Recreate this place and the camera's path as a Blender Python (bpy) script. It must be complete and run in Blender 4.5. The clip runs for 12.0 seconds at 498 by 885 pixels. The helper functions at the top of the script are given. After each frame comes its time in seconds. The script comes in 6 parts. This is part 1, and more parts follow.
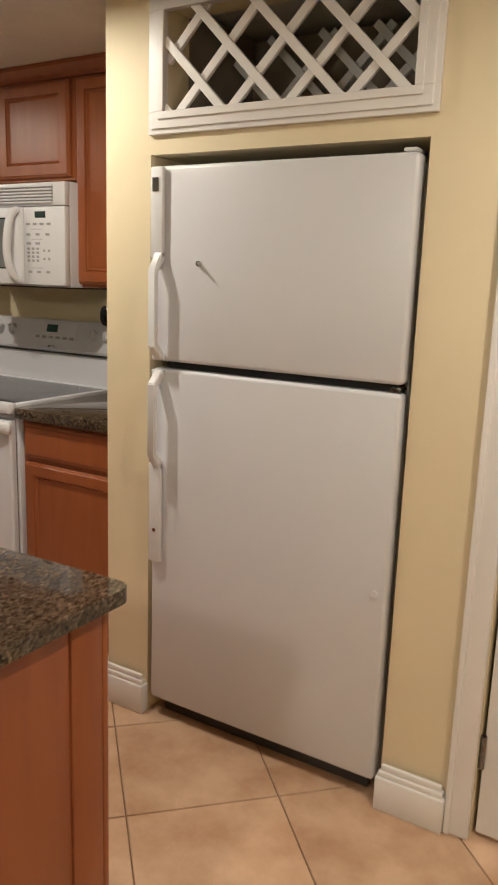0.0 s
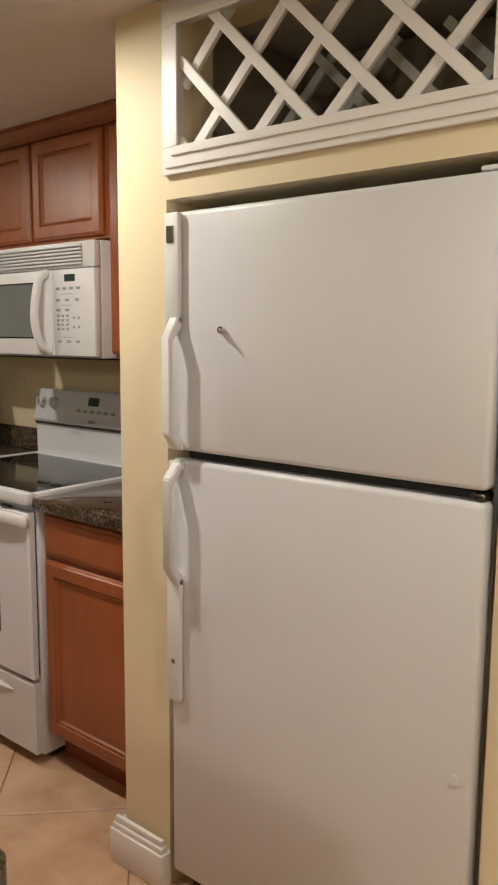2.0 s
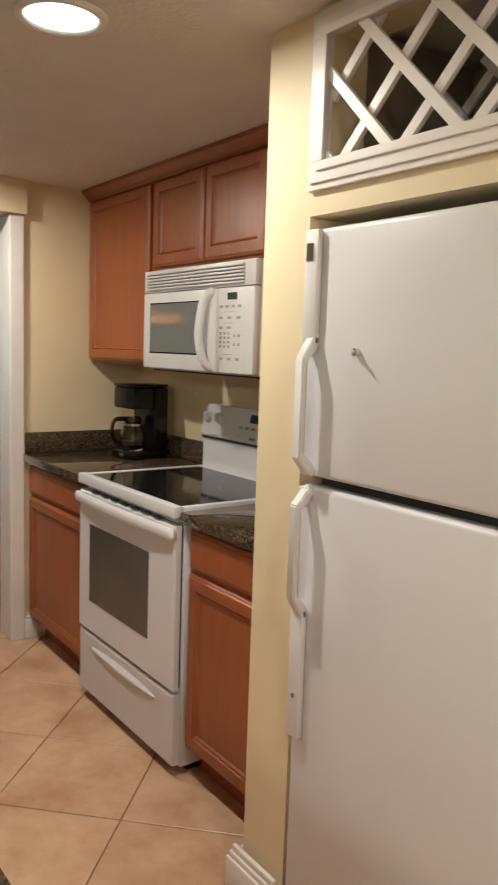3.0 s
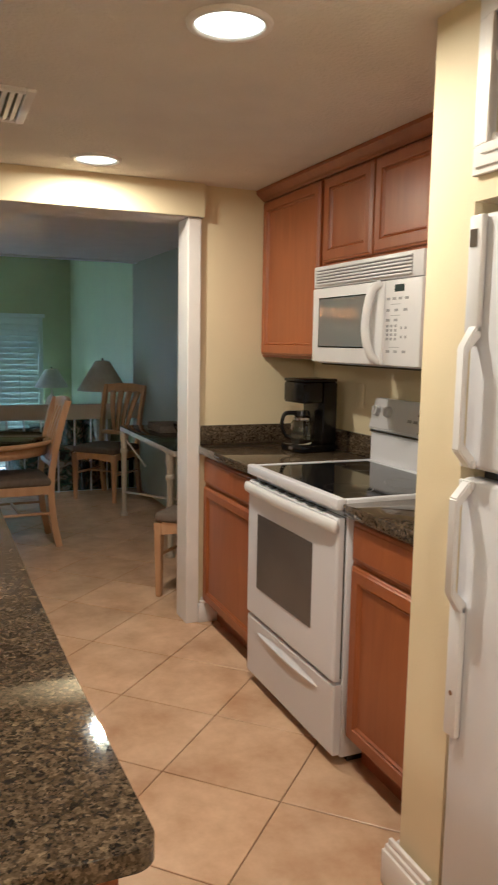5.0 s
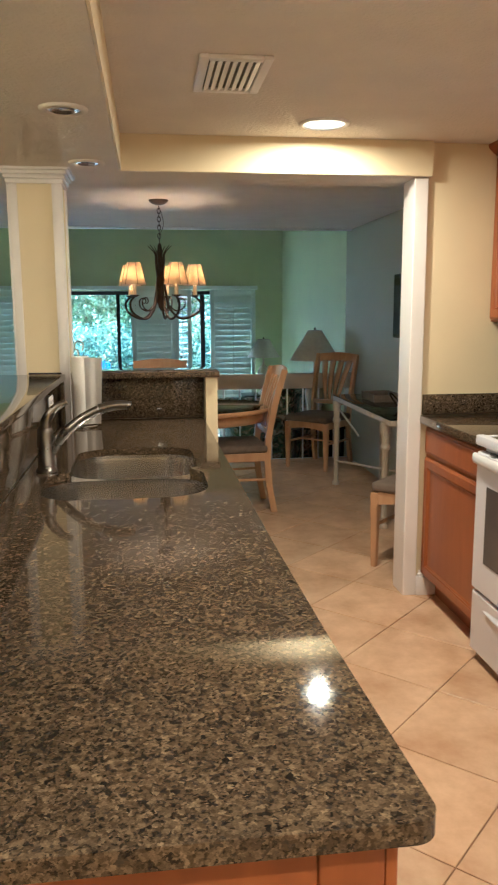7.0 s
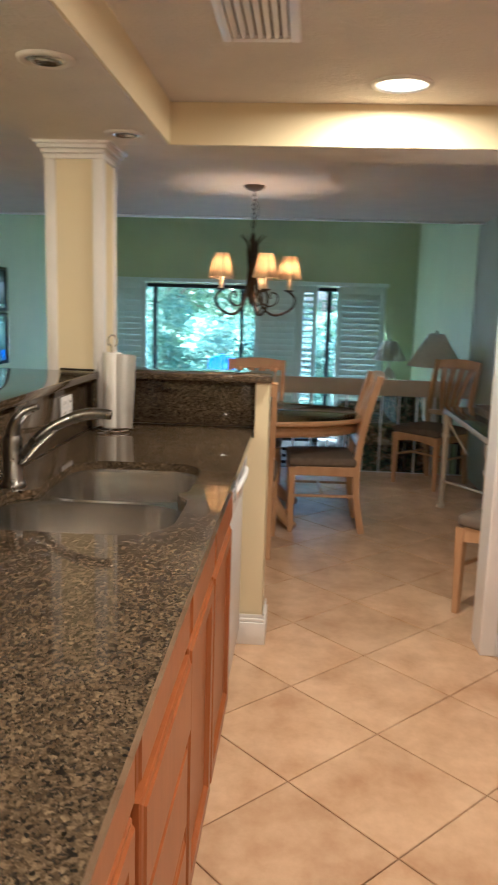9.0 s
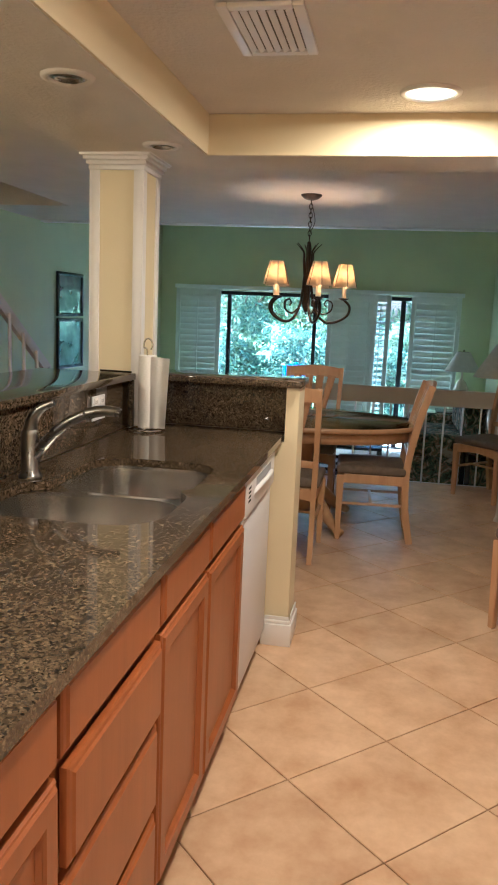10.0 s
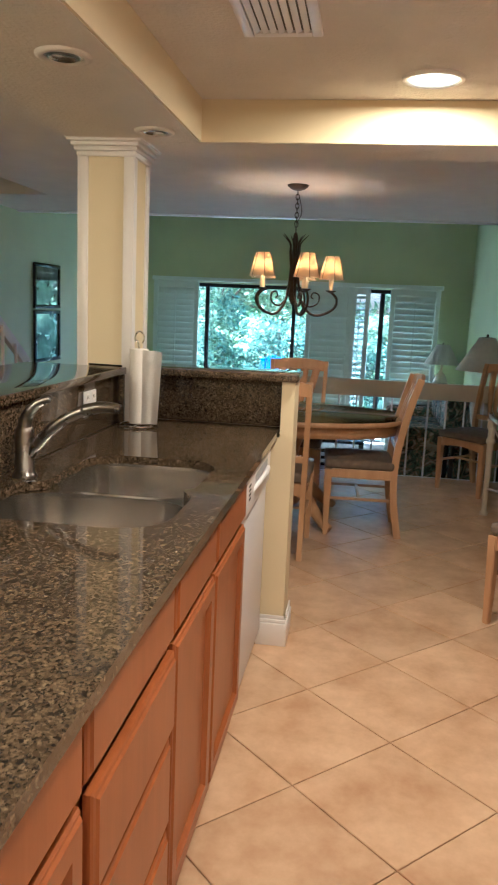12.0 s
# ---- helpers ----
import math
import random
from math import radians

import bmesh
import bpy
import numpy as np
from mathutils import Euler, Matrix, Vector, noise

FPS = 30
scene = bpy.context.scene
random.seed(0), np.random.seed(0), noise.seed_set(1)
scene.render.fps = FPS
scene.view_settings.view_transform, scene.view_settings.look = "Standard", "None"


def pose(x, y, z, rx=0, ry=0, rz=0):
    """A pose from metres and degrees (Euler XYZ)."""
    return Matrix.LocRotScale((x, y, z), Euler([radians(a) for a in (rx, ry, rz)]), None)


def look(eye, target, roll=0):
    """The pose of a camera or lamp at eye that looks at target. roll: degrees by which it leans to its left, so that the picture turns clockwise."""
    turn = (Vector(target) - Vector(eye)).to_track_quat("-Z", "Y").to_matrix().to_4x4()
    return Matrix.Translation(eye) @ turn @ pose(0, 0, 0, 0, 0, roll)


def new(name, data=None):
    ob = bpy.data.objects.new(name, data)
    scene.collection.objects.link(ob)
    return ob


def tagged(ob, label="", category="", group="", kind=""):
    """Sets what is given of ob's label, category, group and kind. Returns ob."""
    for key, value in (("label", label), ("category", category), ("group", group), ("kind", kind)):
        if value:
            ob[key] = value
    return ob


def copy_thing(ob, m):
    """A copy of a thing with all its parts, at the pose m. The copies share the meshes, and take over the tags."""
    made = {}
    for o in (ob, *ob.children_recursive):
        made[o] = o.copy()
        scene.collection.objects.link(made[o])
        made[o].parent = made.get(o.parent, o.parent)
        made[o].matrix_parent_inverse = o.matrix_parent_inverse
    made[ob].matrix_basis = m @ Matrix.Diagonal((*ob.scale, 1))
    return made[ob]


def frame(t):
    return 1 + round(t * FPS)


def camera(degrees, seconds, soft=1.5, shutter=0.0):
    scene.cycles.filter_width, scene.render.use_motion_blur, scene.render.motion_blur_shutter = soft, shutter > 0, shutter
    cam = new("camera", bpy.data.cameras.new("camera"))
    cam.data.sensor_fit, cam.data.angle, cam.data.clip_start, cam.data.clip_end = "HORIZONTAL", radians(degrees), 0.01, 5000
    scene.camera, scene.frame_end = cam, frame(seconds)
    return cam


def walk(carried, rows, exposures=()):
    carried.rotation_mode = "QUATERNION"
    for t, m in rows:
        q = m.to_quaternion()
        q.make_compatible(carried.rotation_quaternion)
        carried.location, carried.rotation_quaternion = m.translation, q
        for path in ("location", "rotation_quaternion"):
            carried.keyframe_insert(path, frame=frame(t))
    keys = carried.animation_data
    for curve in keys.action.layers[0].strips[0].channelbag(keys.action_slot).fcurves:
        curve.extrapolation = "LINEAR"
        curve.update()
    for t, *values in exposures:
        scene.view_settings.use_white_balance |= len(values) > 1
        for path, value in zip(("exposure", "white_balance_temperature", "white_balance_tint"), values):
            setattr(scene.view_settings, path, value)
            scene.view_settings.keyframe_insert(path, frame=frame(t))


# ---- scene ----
cam = camera(36.3, 12.0, soft=1.9, shutter=0.4)
PATH = [
    (0, (0.196, 0.084, 1.407), (-0.809, 1.762, 0.991), 2.0),
    (0.5, (0.229, 0.278, 1.423), (-0.916, 1.869, 1.025), 2.0),
    (1, (0.242, 0.388, 1.41), (-0.979, 1.922, 1.012), 1.2),
    (1.5, (0.176, 0.497, 1.417), (-1.057, 2.033, 1.067), 1.0),
    (2, (0.054, 0.59, 1.434), (-1.188, 2.134, 1.159), 0.5),
    (2.5, (0.024, 0.662, 1.442), (-1.374, 2.068, 1.183), 1.1),
    (2.7, (0.059, 0.72, 1.445), (-1.439, 2.021, 1.195), 1.5),
    (4.3, (0.15, 0.795, 1.445), (-1.595, 1.74, 1.199), 2.0),
    (4.5, (0.148, 0.79, 1.441), (-1.623, 1.685, 1.193), 1.8),
    (5, (0.147, 0.781, 1.433), (-1.682, 1.548, 1.174), 1.0),
    (5.5, (0.139, 0.753, 1.429), (-1.736, 1.392, 1.155), 0.7),
    (6, (0.135, 0.735, 1.429), (-1.773, 1.255, 1.136), 0.6),
    (6.5, (0.121, 0.715, 1.425), (-1.82, 1.078, 1.112), 0.2),
    (7, (0.101, 0.703, 1.42), (-1.853, 0.959, 1.081), -0.3),
    (7.2, (0.09, 0.699, 1.402), (-1.868, 0.922, 1.061), -0.7),
    (8.8, (-0.301, 1.082, 1.432), (-2.269, 1.084, 1.077), 0.1),
    (9, (-0.355, 1.146, 1.421), (-2.32, 1.016, 1.071), 1.7),
    (9.5, (-0.35, 1.319, 1.416), (-2.291, 0.986, 1.068), 3.6),
    (10, (-0.324, 1.38, 1.417), (-2.263, 1.027, 1.082), 2.4),
    (10.5, (-0.305, 1.388, 1.416), (-2.243, 1.032, 1.076), 1.5),
    (11, (-0.304, 1.375, 1.413), (-2.239, 1.01, 1.064), 1.3),
    (11.5, (-0.324, 1.345, 1.415), (-2.259, 0.981, 1.06), 1.6),
    (12, (-0.386, 1.278, 1.412), (-2.335, 0.997, 1.061), 2.5),
]
walk(cam, [(t, look(eye, target, roll)) for t, eye, target, roll in PATH],
     exposures=((0.0, 3.30, 4030, 1), (1.0, 3.42, 4010, 1), (2.0, 3.34, 4000, 0), (2.5, 3.42, 4000, 0), (4.5, 3.56, 4030, 0), (5.5, 3.80, 4050, 0), (7.0, 4.10, 4070, -2), (9.0, 4.08, 4090, 1), (12.0, 4.08, 4090, 1)))

# ---- world, daylight and lamps ----
world = bpy.data.worlds.new("sky")
scene.world = world
world.use_nodes = True
_wn = world.node_tree.nodes
_sky = _wn.new("ShaderNodeTexSky")
_sky.sky_type, _sky.sun_disc = "NISHITA", False
_sky.sun_elevation, _sky.sun_rotation = radians(43), radians(189)
_sky.dust_density, _sky.ozone_density = 5.0, 0.5
world.node_tree.links.new(_sky.outputs[0], _wn["Background"].inputs[0])
_wn["Background"].inputs[1].default_value = 0.10


def lamp(name, kind, m, power, colour, **more):
    data = bpy.data.lights.new(name, kind)
    data.energy, data.color = power, colour
    if "radius" in more:
        data.shadow_soft_size = more["radius"]
    if "size" in more:
        data.shape, data.size, data.size_y = "RECTANGLE", *more["size"]
    if "disk" in more:
        data.shape, data.size = "DISK", more["disk"]
    if "spread" in more:
        data.spread = radians(more["spread"])
    if "angle" in more:
        data.angle = radians(more["angle"])
    ob = new(name, data)
    ob.matrix_world = m
    return ob


lamp("sun", "SUN", look((0, 0, 0), (0.12, 0.75, -0.70)), 4.9, (1, 0.95, 0.86), angle=0.5)
WARM = (1.0, 0.625, 0.305)
# the third can is unseen, added to light the near end and refrigerator
CANS = ((-1.64, 1.462), (-3.135, 1.447), (0.30, 1.25))
for _x, _y in CANS:
    lamp("can_lamp", "AREA", pose(_x, _y, 2.172), 1.66, WARM, disk=0.07, spread=176)
# fill lamp added behind the walker, unseen, to brighten soffit and hall side
lamp("hall_fill", "POINT", Matrix.Translation((-0.30, -0.85, 1.98)), 4.8, WARM, radius=0.10)


# ---- materials ----
def material(name, base, rough=0.5, metal=0.0, var=0.08, scale=6.0, fine=0.0, fine_scale=300.0, stretch=(1, 1, 1), **more):
    """Base colour with two scales of variation and a fine bump."""
    m = bpy.data.materials.new(name)
    m.use_nodes = True
    nt = m.node_tree
    b = nt.nodes["Principled BSDF"]
    b.inputs["Roughness"].default_value, b.inputs["Metallic"].default_value = rough, metal
    for key, value in more.items():
        b.inputs[key.replace("_", " ").title().replace("Ior", "IOR")].default_value = value
    tc = nt.nodes.new("ShaderNodeTexCoord")
    mp = nt.nodes.new("ShaderNodeMapping")
    mp.inputs["Scale"].default_value = stretch
    nt.links.new(tc.outputs["Object"], mp.inputs[0])
    n1 = nt.nodes.new("ShaderNodeTexNoise")
    n1.inputs["Scale"].default_value, n1.inputs["Detail"].default_value = scale, 6
    nt.links.new(mp.outputs[0], n1.inputs["Vector"])
    ramp = nt.nodes.new("ShaderNodeValToRGB")
    ramp.color_ramp.elements[0].position, ramp.color_ramp.elements[1].position = 0.3, 0.7
    ramp.color_ramp.elements[0].color = (*[c * (1 - var) for c in base], 1)
    ramp.color_ramp.elements[1].color = (*[min(1, c * (1 + var)) for c in base], 1)
    nt.links.new(n1.outputs[0], ramp.inputs[0])
    nt.links.new(ramp.outputs[0], b.inputs["Base Color"])
    n2 = nt.nodes.new("ShaderNodeTexNoise")
    n2.inputs["Scale"].default_value, n2.inputs["Detail"].default_value = fine_scale, 3
    nt.links.new(mp.outputs[0], n2.inputs["Vector"])
    if fine:
        bump = nt.nodes.new("ShaderNodeBump")
        bump.inputs["Strength"].default_value, bump.inputs["Distance"].default_value = fine, 0.004
        nt.links.new(n2.outputs[0], bump.inputs["Height"])
        nt.links.new(bump.outputs[0], b.inputs["Normal"])
    ro = nt.nodes.new("ShaderNodeMapRange")
    ro.inputs["To Min"].default_value, ro.inputs["To Max"].default_value = rough * 0.85, min(1, rough * 1.15)
    nt.links.new(n1.outputs[0], ro.inputs[0])
    nt.links.new(ro.outputs[0], b.inputs["Roughness"])
    return m


CREAM = material("cream_wall_paint", (0.75, 0.65, 0.42), 0.55, var=0.03, scale=2.5, fine=0.10, fine_scale=160)
SAGE = material("sage_wall_paint", (0.57, 0.62, 0.35), 0.6, var=0.05, scale=2, fine=0.10, fine_scale=150)
# sage darkened and dulled: the dining room's weaker light is in this colour
DINING_DIM = material("dining_wall_dim_light", (0.40, 0.39, 0.27), 0.6, var=0.04, scale=2, fine=0.10, fine_scale=150)
CEILING = material("ceiling_texture", (0.71, 0.66, 0.60), 0.85, var=0.04, scale=5, fine=0.9, fine_scale=70)
# white shutters; the green cast of the garden daylight is mixed into the colour
SHUTTER = material("white_shutter_paint_green_lit", (0.72, 0.79, 0.72), 0.45, var=0.03, scale=7, fine=0.04)
WHITE = material("white_trim_paint", (0.80, 0.77, 0.76), 0.35, var=0.03, scale=7, fine=0.04)
APPLIANCE = material("white_appliance_enamel", (0.67, 0.665, 0.71), 0.32, var=0.015, scale=3, fine=0.10, fine_scale=420)
PLASTIC = material("white_plastic", (0.70, 0.69, 0.71), 0.36, var=0.02, scale=9)
DUCT = material("shadowed_duct_grey", (0.20, 0.185, 0.17), 0.8)
DARKGAP = material("dark_gasket_and_gap", (0.03, 0.03, 0.03), 0.7)
BLACK = material("black_plastic", (0.004, 0.004, 0.0045), 0.2, var=0.2, scale=20)
BLACKGLASS = material("black_glass", (0.008, 0.008, 0.009), 0.06, var=0.1, scale=4, ior=1.5)
OVENGLASS = material("oven_window_glass", (0.09, 0.08, 0.075), 0.08, var=0.1, scale=4)
MWGLASS = material("microwave_window", (0.19, 0.19, 0.185), 0.004, var=0.03, scale=4, ior=1.9)
KEYGREY = material("grey_key_print_and_recess_shade", (0.33, 0.33, 0.35), 0.5)
SINKSTEEL = material("satin_sink_steel", (0.62, 0.60, 0.57), 0.18, 1.0, var=0.06, scale=5)
STEEL = material("brushed_steel", (0.56, 0.54, 0.52), 0.25, 1.0, var=0.08, scale=5, fine=0.05, fine_scale=220, stretch=(0.15, 1, 1))
NICKEL = material("brushed_nickel", (0.21, 0.20, 0.19), 0.28, 1.0, var=0.06, scale=20)
CHROME = material("chrome", (0.75, 0.74, 0.72), 0.12, 1.0, var=0.02)
BRONZE = material("dark_bronze_iron", (0.055, 0.035, 0.022), 0.45, 0.6, var=0.3, scale=25, fine=0.2)
UPHOL = material("grey_brown_upholstery", (0.16, 0.125, 0.095), 0.9, var=0.15, scale=30, fine=0.4, fine_scale=500)
PAPER = material("paper_towel", (0.83, 0.80, 0.76), 0.9, var=0.03, scale=12, fine=0.3, fine_scale=160)
CARPET = material("living_room_carpet", (0.22, 0.19, 0.15), 0.95, var=0.2, scale=40, fine=0.6)
GROUT = material("tile_grout", (0.27, 0.175, 0.10), 0.9, var=0.2, scale=30, fine=0.3)


def wood(name, dark, light, rough=0.3):
    m = material(name, light, rough, var=0.0, scale=3, fine=0.04, fine_scale=120, stretch=(1, 1, 0.12))
    nt = m.node_tree
    b = nt.nodes["Principled BSDF"]
    tc, mp = nt.nodes["Texture Coordinate"], nt.nodes["Mapping"]
    g = nt.nodes.new("ShaderNodeTexNoise")
    g.inputs["Scale"].default_value, g.inputs["Detail"].default_value, g.inputs["Distortion"].default_value = 22, 8, 0.6
    nt.links.new(mp.outputs[0], g.inputs["Vector"])
    big = nt.nodes.new("ShaderNodeTexNoise")
    big.inputs["Scale"].default_value = 2.2
    nt.links.new(tc.outputs["Object"], big.inputs["Vector"])
    add = nt.nodes.new("ShaderNodeMath")
    add.operation = "MULTIPLY_ADD"
    add.inputs[1].default_value = 0.55
    nt.links.new(g.outputs[0], add.inputs[0])
    half = nt.nodes.new("ShaderNodeMath")
    half.operation = "MULTIPLY"
    half.inputs[1].default_value = 0.45
    nt.links.new(big.outputs[0], half.inputs[0])
    nt.links.new(half.outputs[0], add.inputs[2])
    r = nt.nodes.new("ShaderNodeValToRGB")
    r.color_ramp.elements[0].position, r.color_ramp.elements[1].position = 0.28, 0.72
    r.color_ramp.elements[0].color, r.color_ramp.elements[1].color = (*dark, 1), (*light, 1)
    nt.links.new(add.outputs[0], r.inputs[0])
    nt.links.new(r.outputs[0], b.inputs["Base Color"])
    return m


CHERRY = wood("cherry_stained_maple", (0.215, 0.061, 0.010), (0.325, 0.101, 0.016), 0.34)
BEECH = wood("honey_beech", (0.42, 0.235, 0.105), (0.62, 0.385, 0.195), 0.33)


def stone(name, rough):
    """Polished granite: tan, brown and black grains of two sizes, gathered in uneven clouds."""
    m = bpy.data.materials.new(name)
    m.use_nodes = True
    nt = m.node_tree
    b = nt.nodes["Principled BSDF"]
    tc = nt.nodes.new("ShaderNodeTexCoord")

    def noise(scale, detail, rough_amount=0.5):
        n = nt.nodes.new("ShaderNodeTexNoise")
        n.inputs["Scale"].default_value, n.inputs["Detail"].default_value, n.inputs["Roughness"].default_value = scale, detail, rough_amount
        nt.links.new(tc.outputs["Object"], n.inputs["Vector"])
        return n

    def ramp(socket, stops, step=False):
        r = nt.nodes.new("ShaderNodeValToRGB")
        if step:
            r.color_ramp.interpolation = "CONSTANT"
        el = r.color_ramp.elements
        for k, (pos, col) in enumerate(stops):
            e = el[k] if k < 2 else el.new(pos)
            e.position, e.color = pos, (*col, 1)
        nt.links.new(socket, r.inputs[0])
        return r.outputs[0]

    def mixed(kind, factor, a, c):
        x = nt.nodes.new("ShaderNodeMix")
        x.data_type, x.blend_type = "RGBA", kind
        x.inputs["Factor"].default_value = factor if isinstance(factor, float) else 1.0
        if not isinstance(factor, float):
            nt.links.new(factor, x.inputs["Factor"])
        nt.links.new(a, x.inputs["A"])
        nt.links.new(c, x.inputs["B"])
        return x.outputs["Result"]

    bent = mixed("LINEAR_LIGHT", 0.006, tc.outputs["Object"], noise(150, 3).outputs["Color"])

    def grains(scale):
        v = nt.nodes.new("ShaderNodeTexVoronoi")
        v.inputs["Scale"].default_value = scale
        nt.links.new(bent, v.inputs["Vector"])
        sep = nt.nodes.new("ShaderNodeSeparateColor")
        nt.links.new(v.outputs["Color"], sep.inputs[0])
        return sep.outputs[0]

    coarse = ramp(grains(150), ((0.0, (0.011, 0.009, 0.008)), (0.18, (0.058, 0.041, 0.025)), (0.42, (0.094, 0.067, 0.039)), (0.66, (0.134, 0.097, 0.055)), (0.84, (0.036, 0.029, 0.025)), (0.93, (0.200, 0.150, 0.086))), True)
    small = ramp(grains(270), ((0.0, (0.013, 0.010, 0.009)), (0.24, (0.065, 0.046, 0.028)), (0.55, (0.105, 0.075, 0.044)), (0.80, (0.160, 0.118, 0.068)), (0.93, (0.022, 0.018, 0.016))), True)
    which = ramp(noise(75, 4, 0.6).outputs[0], ((0.40, (0, 0, 0)), (0.60, (1, 1, 1))))
    body = mixed("MIX", which, coarse, small)
    cloud = ramp(noise(16, 5, 0.6).outputs[0], ((0.30, (0.78, 0.77, 0.76)), (0.70, (1.16, 1.16, 1.14))))
    dust = ramp(noise(520, 3, 0.7).outputs[0], ((0.30, (0.72, 0.72, 0.72)), (0.70, (1.25, 1.25, 1.25))))
    nt.links.new(mixed("MULTIPLY", 1.0, mixed("MULTIPLY", 1.0, body, cloud), dust), b.inputs["Base Color"])
    b.inputs["Roughness"].default_value, b.inputs["IOR"].default_value = rough, 1.43
    return m


GRANITE = stone("speckled_brown_granite", 0.05)


def tile_material():
    m = material("beige_ceramic_tile", (0.60, 0.41, 0.24), 0.33, var=0.0, fine=0.06, fine_scale=60)
    nt = m.node_tree
    b = nt.nodes["Principled BSDF"]
    geo = nt.nodes.new("ShaderNodeNewGeometry")
    info = nt.nodes.new("ShaderNodeObjectInfo")
    n = nt.nodes.new("ShaderNodeTexNoise")
    n.inputs["Scale"].default_value, n.inputs["Detail"].default_value, n.inputs["Roughness"].default_value = 5.0, 8, 0.62
    nt.links.new(geo.outputs["Position"], n.inputs["Vector"])
    r = nt.nodes.new("ShaderNodeValToRGB")
    r.color_ramp.elements[0].position, r.color_ramp.elements[1].position = 0.30, 0.66
    r.color_ramp.elements[0].color, r.color_ramp.elements[1].color = (0.44, 0.266, 0.136, 1), (0.68, 0.482, 0.296, 1)
    nt.links.new(n.outputs[0], r.inputs[0])
    mr = nt.nodes.new("ShaderNodeMapRange")
    mr.inputs["To Min"].default_value, mr.inputs["To Max"].default_value = 0.90, 1.06
    nt.links.new(info.outputs["Random"], mr.inputs[0])
    hs = nt.nodes.new("ShaderNodeHueSaturation")
    nt.links.new(mr.outputs[0], hs.inputs["Value"])
    nt.links.new(r.outputs[0], hs.inputs["Color"])
    nt.links.new(hs.outputs[0], b.inputs["Base Color"])
    return m


TILE = tile_material()


def glow(name, colour, strength, base=(0.8, 0.8, 0.8)):
    m = bpy.data.materials.new(name)
    m.use_nodes = True
    b = m.node_tree.nodes["Principled BSDF"]
    b.inputs["Base Color"].default_value = (*base, 1)
    b.inputs["Emission Color"].default_value = (*colour, 1)
    b.inputs["Emission Strength"].default_value = strength
    return m


LENS = glow("lit_lamp_lens", (1.0, 0.74, 0.40), 0.26)
DISPLAY = glow("green_display", (0.05, 0.5, 0.25), 0.0007, (0.01, 0.02, 0.015))


def glass(name, colour=(1, 1, 1), rough=0.0):
    m = bpy.data.materials.new(name)
    m.use_nodes = True
    b = m.node_tree.nodes["Principled BSDF"]
    b.inputs["Base Color"].default_value = (*colour, 1)
    b.inputs["Roughness"].default_value = rough
    b.inputs["Transmission Weight"].default_value = 1
    b.inputs["IOR"].default_value = 1.45
    return m


GLASS = glass("clear_glass")


def thin_glass(name, colour):
    """A thin sheet: clear, with gloss that grows at grazing angles."""
    m = bpy.data.materials.new(name)
    m.use_nodes = True
    nt = m.node_tree
    clear, gloss = nt.nodes.new("ShaderNodeBsdfTransparent"), nt.nodes.new("ShaderNodeBsdfGlossy")
    clear.inputs["Color"].default_value = (*colour, 1)
    gloss.inputs["Roughness"].default_value = 0.03
    fr = nt.nodes.new("ShaderNodeFresnel")
    fr.inputs["IOR"].default_value = 1.45
    mx = nt.nodes.new("ShaderNodeMixShader")
    nt.links.new(fr.outputs[0], mx.inputs[0])
    nt.links.new(clear.outputs[0], mx.inputs[1])
    nt.links.new(gloss.outputs[0], mx.inputs[2])
    nt.links.new(mx.outputs[0], nt.nodes["Material Output"].inputs[0])
    return m


TABLEGLASS = thin_glass("table_glass", (0.82, 0.92, 0.87))


# ---- mesh helpers ----
def box(bm, x0, y0, z0, x1, y1, z1, bevel=0.0, segments=2):
    """Adds a box to bm, its edges rounded by bevel."""
    made = bmesh.ops.create_cube(bm, size=1)["verts"]
    m = Matrix.Translation(((x0 + x1) / 2, (y0 + y1) / 2, (z0 + z1) / 2)) @ Matrix.Diagonal((abs(x1 - x0), abs(y1 - y0), abs(z1 - z0), 1))
    bmesh.ops.transform(bm, matrix=m, verts=made)
    if bevel:
        edges = list({e for v in made for e in v.link_edges})
        bmesh.ops.bevel(bm, geom=edges, offset=bevel, segments=segments, affect="EDGES", profile=0.5)
    return bm


def boxed(*args, **more):
    return box(bmesh.new(), *args, **more)


def cyl(bm, a, b, r0, r1=None, n=20, caps=True):
    """Adds a cone or cylinder from a to b."""
    a, b = Vector(a), Vector(b)
    d = b - a
    made = bmesh.ops.create_cone(bm, cap_ends=caps, segments=n, radius1=r0, radius2=r0 if r1 is None else r1, depth=d.length)["verts"]
    m = Matrix.Translation((a + b) / 2) @ d.to_track_quat("Z", "Y").to_matrix().to_4x4()
    bmesh.ops.transform(bm, matrix=m, verts=made)
    return bm


def cyled(*args, **more):
    return cyl(bmesh.new(), *args, **more)


def lathe(bm, profile, centre=(0, 0, 0), n=28, closed=False):
    """Turns (radius, height) pairs about the z axis."""
    rings = []
    for r, z in profile:
        rings.append([bm.verts.new((centre[0] + r * math.cos(2 * math.pi * i / n), centre[1] + r * math.sin(2 * math.pi * i / n), centre[2] + z)) for i in range(n)])
    for a, b in zip(rings, rings[1:]):
        for i in range(n):
            bm.faces.new((a[i], a[(i + 1) % n], b[(i + 1) % n], b[i]))
    if closed:
        bm.faces.new(list(reversed(rings[0])))
        bm.faces.new(rings[-1])
    return bm


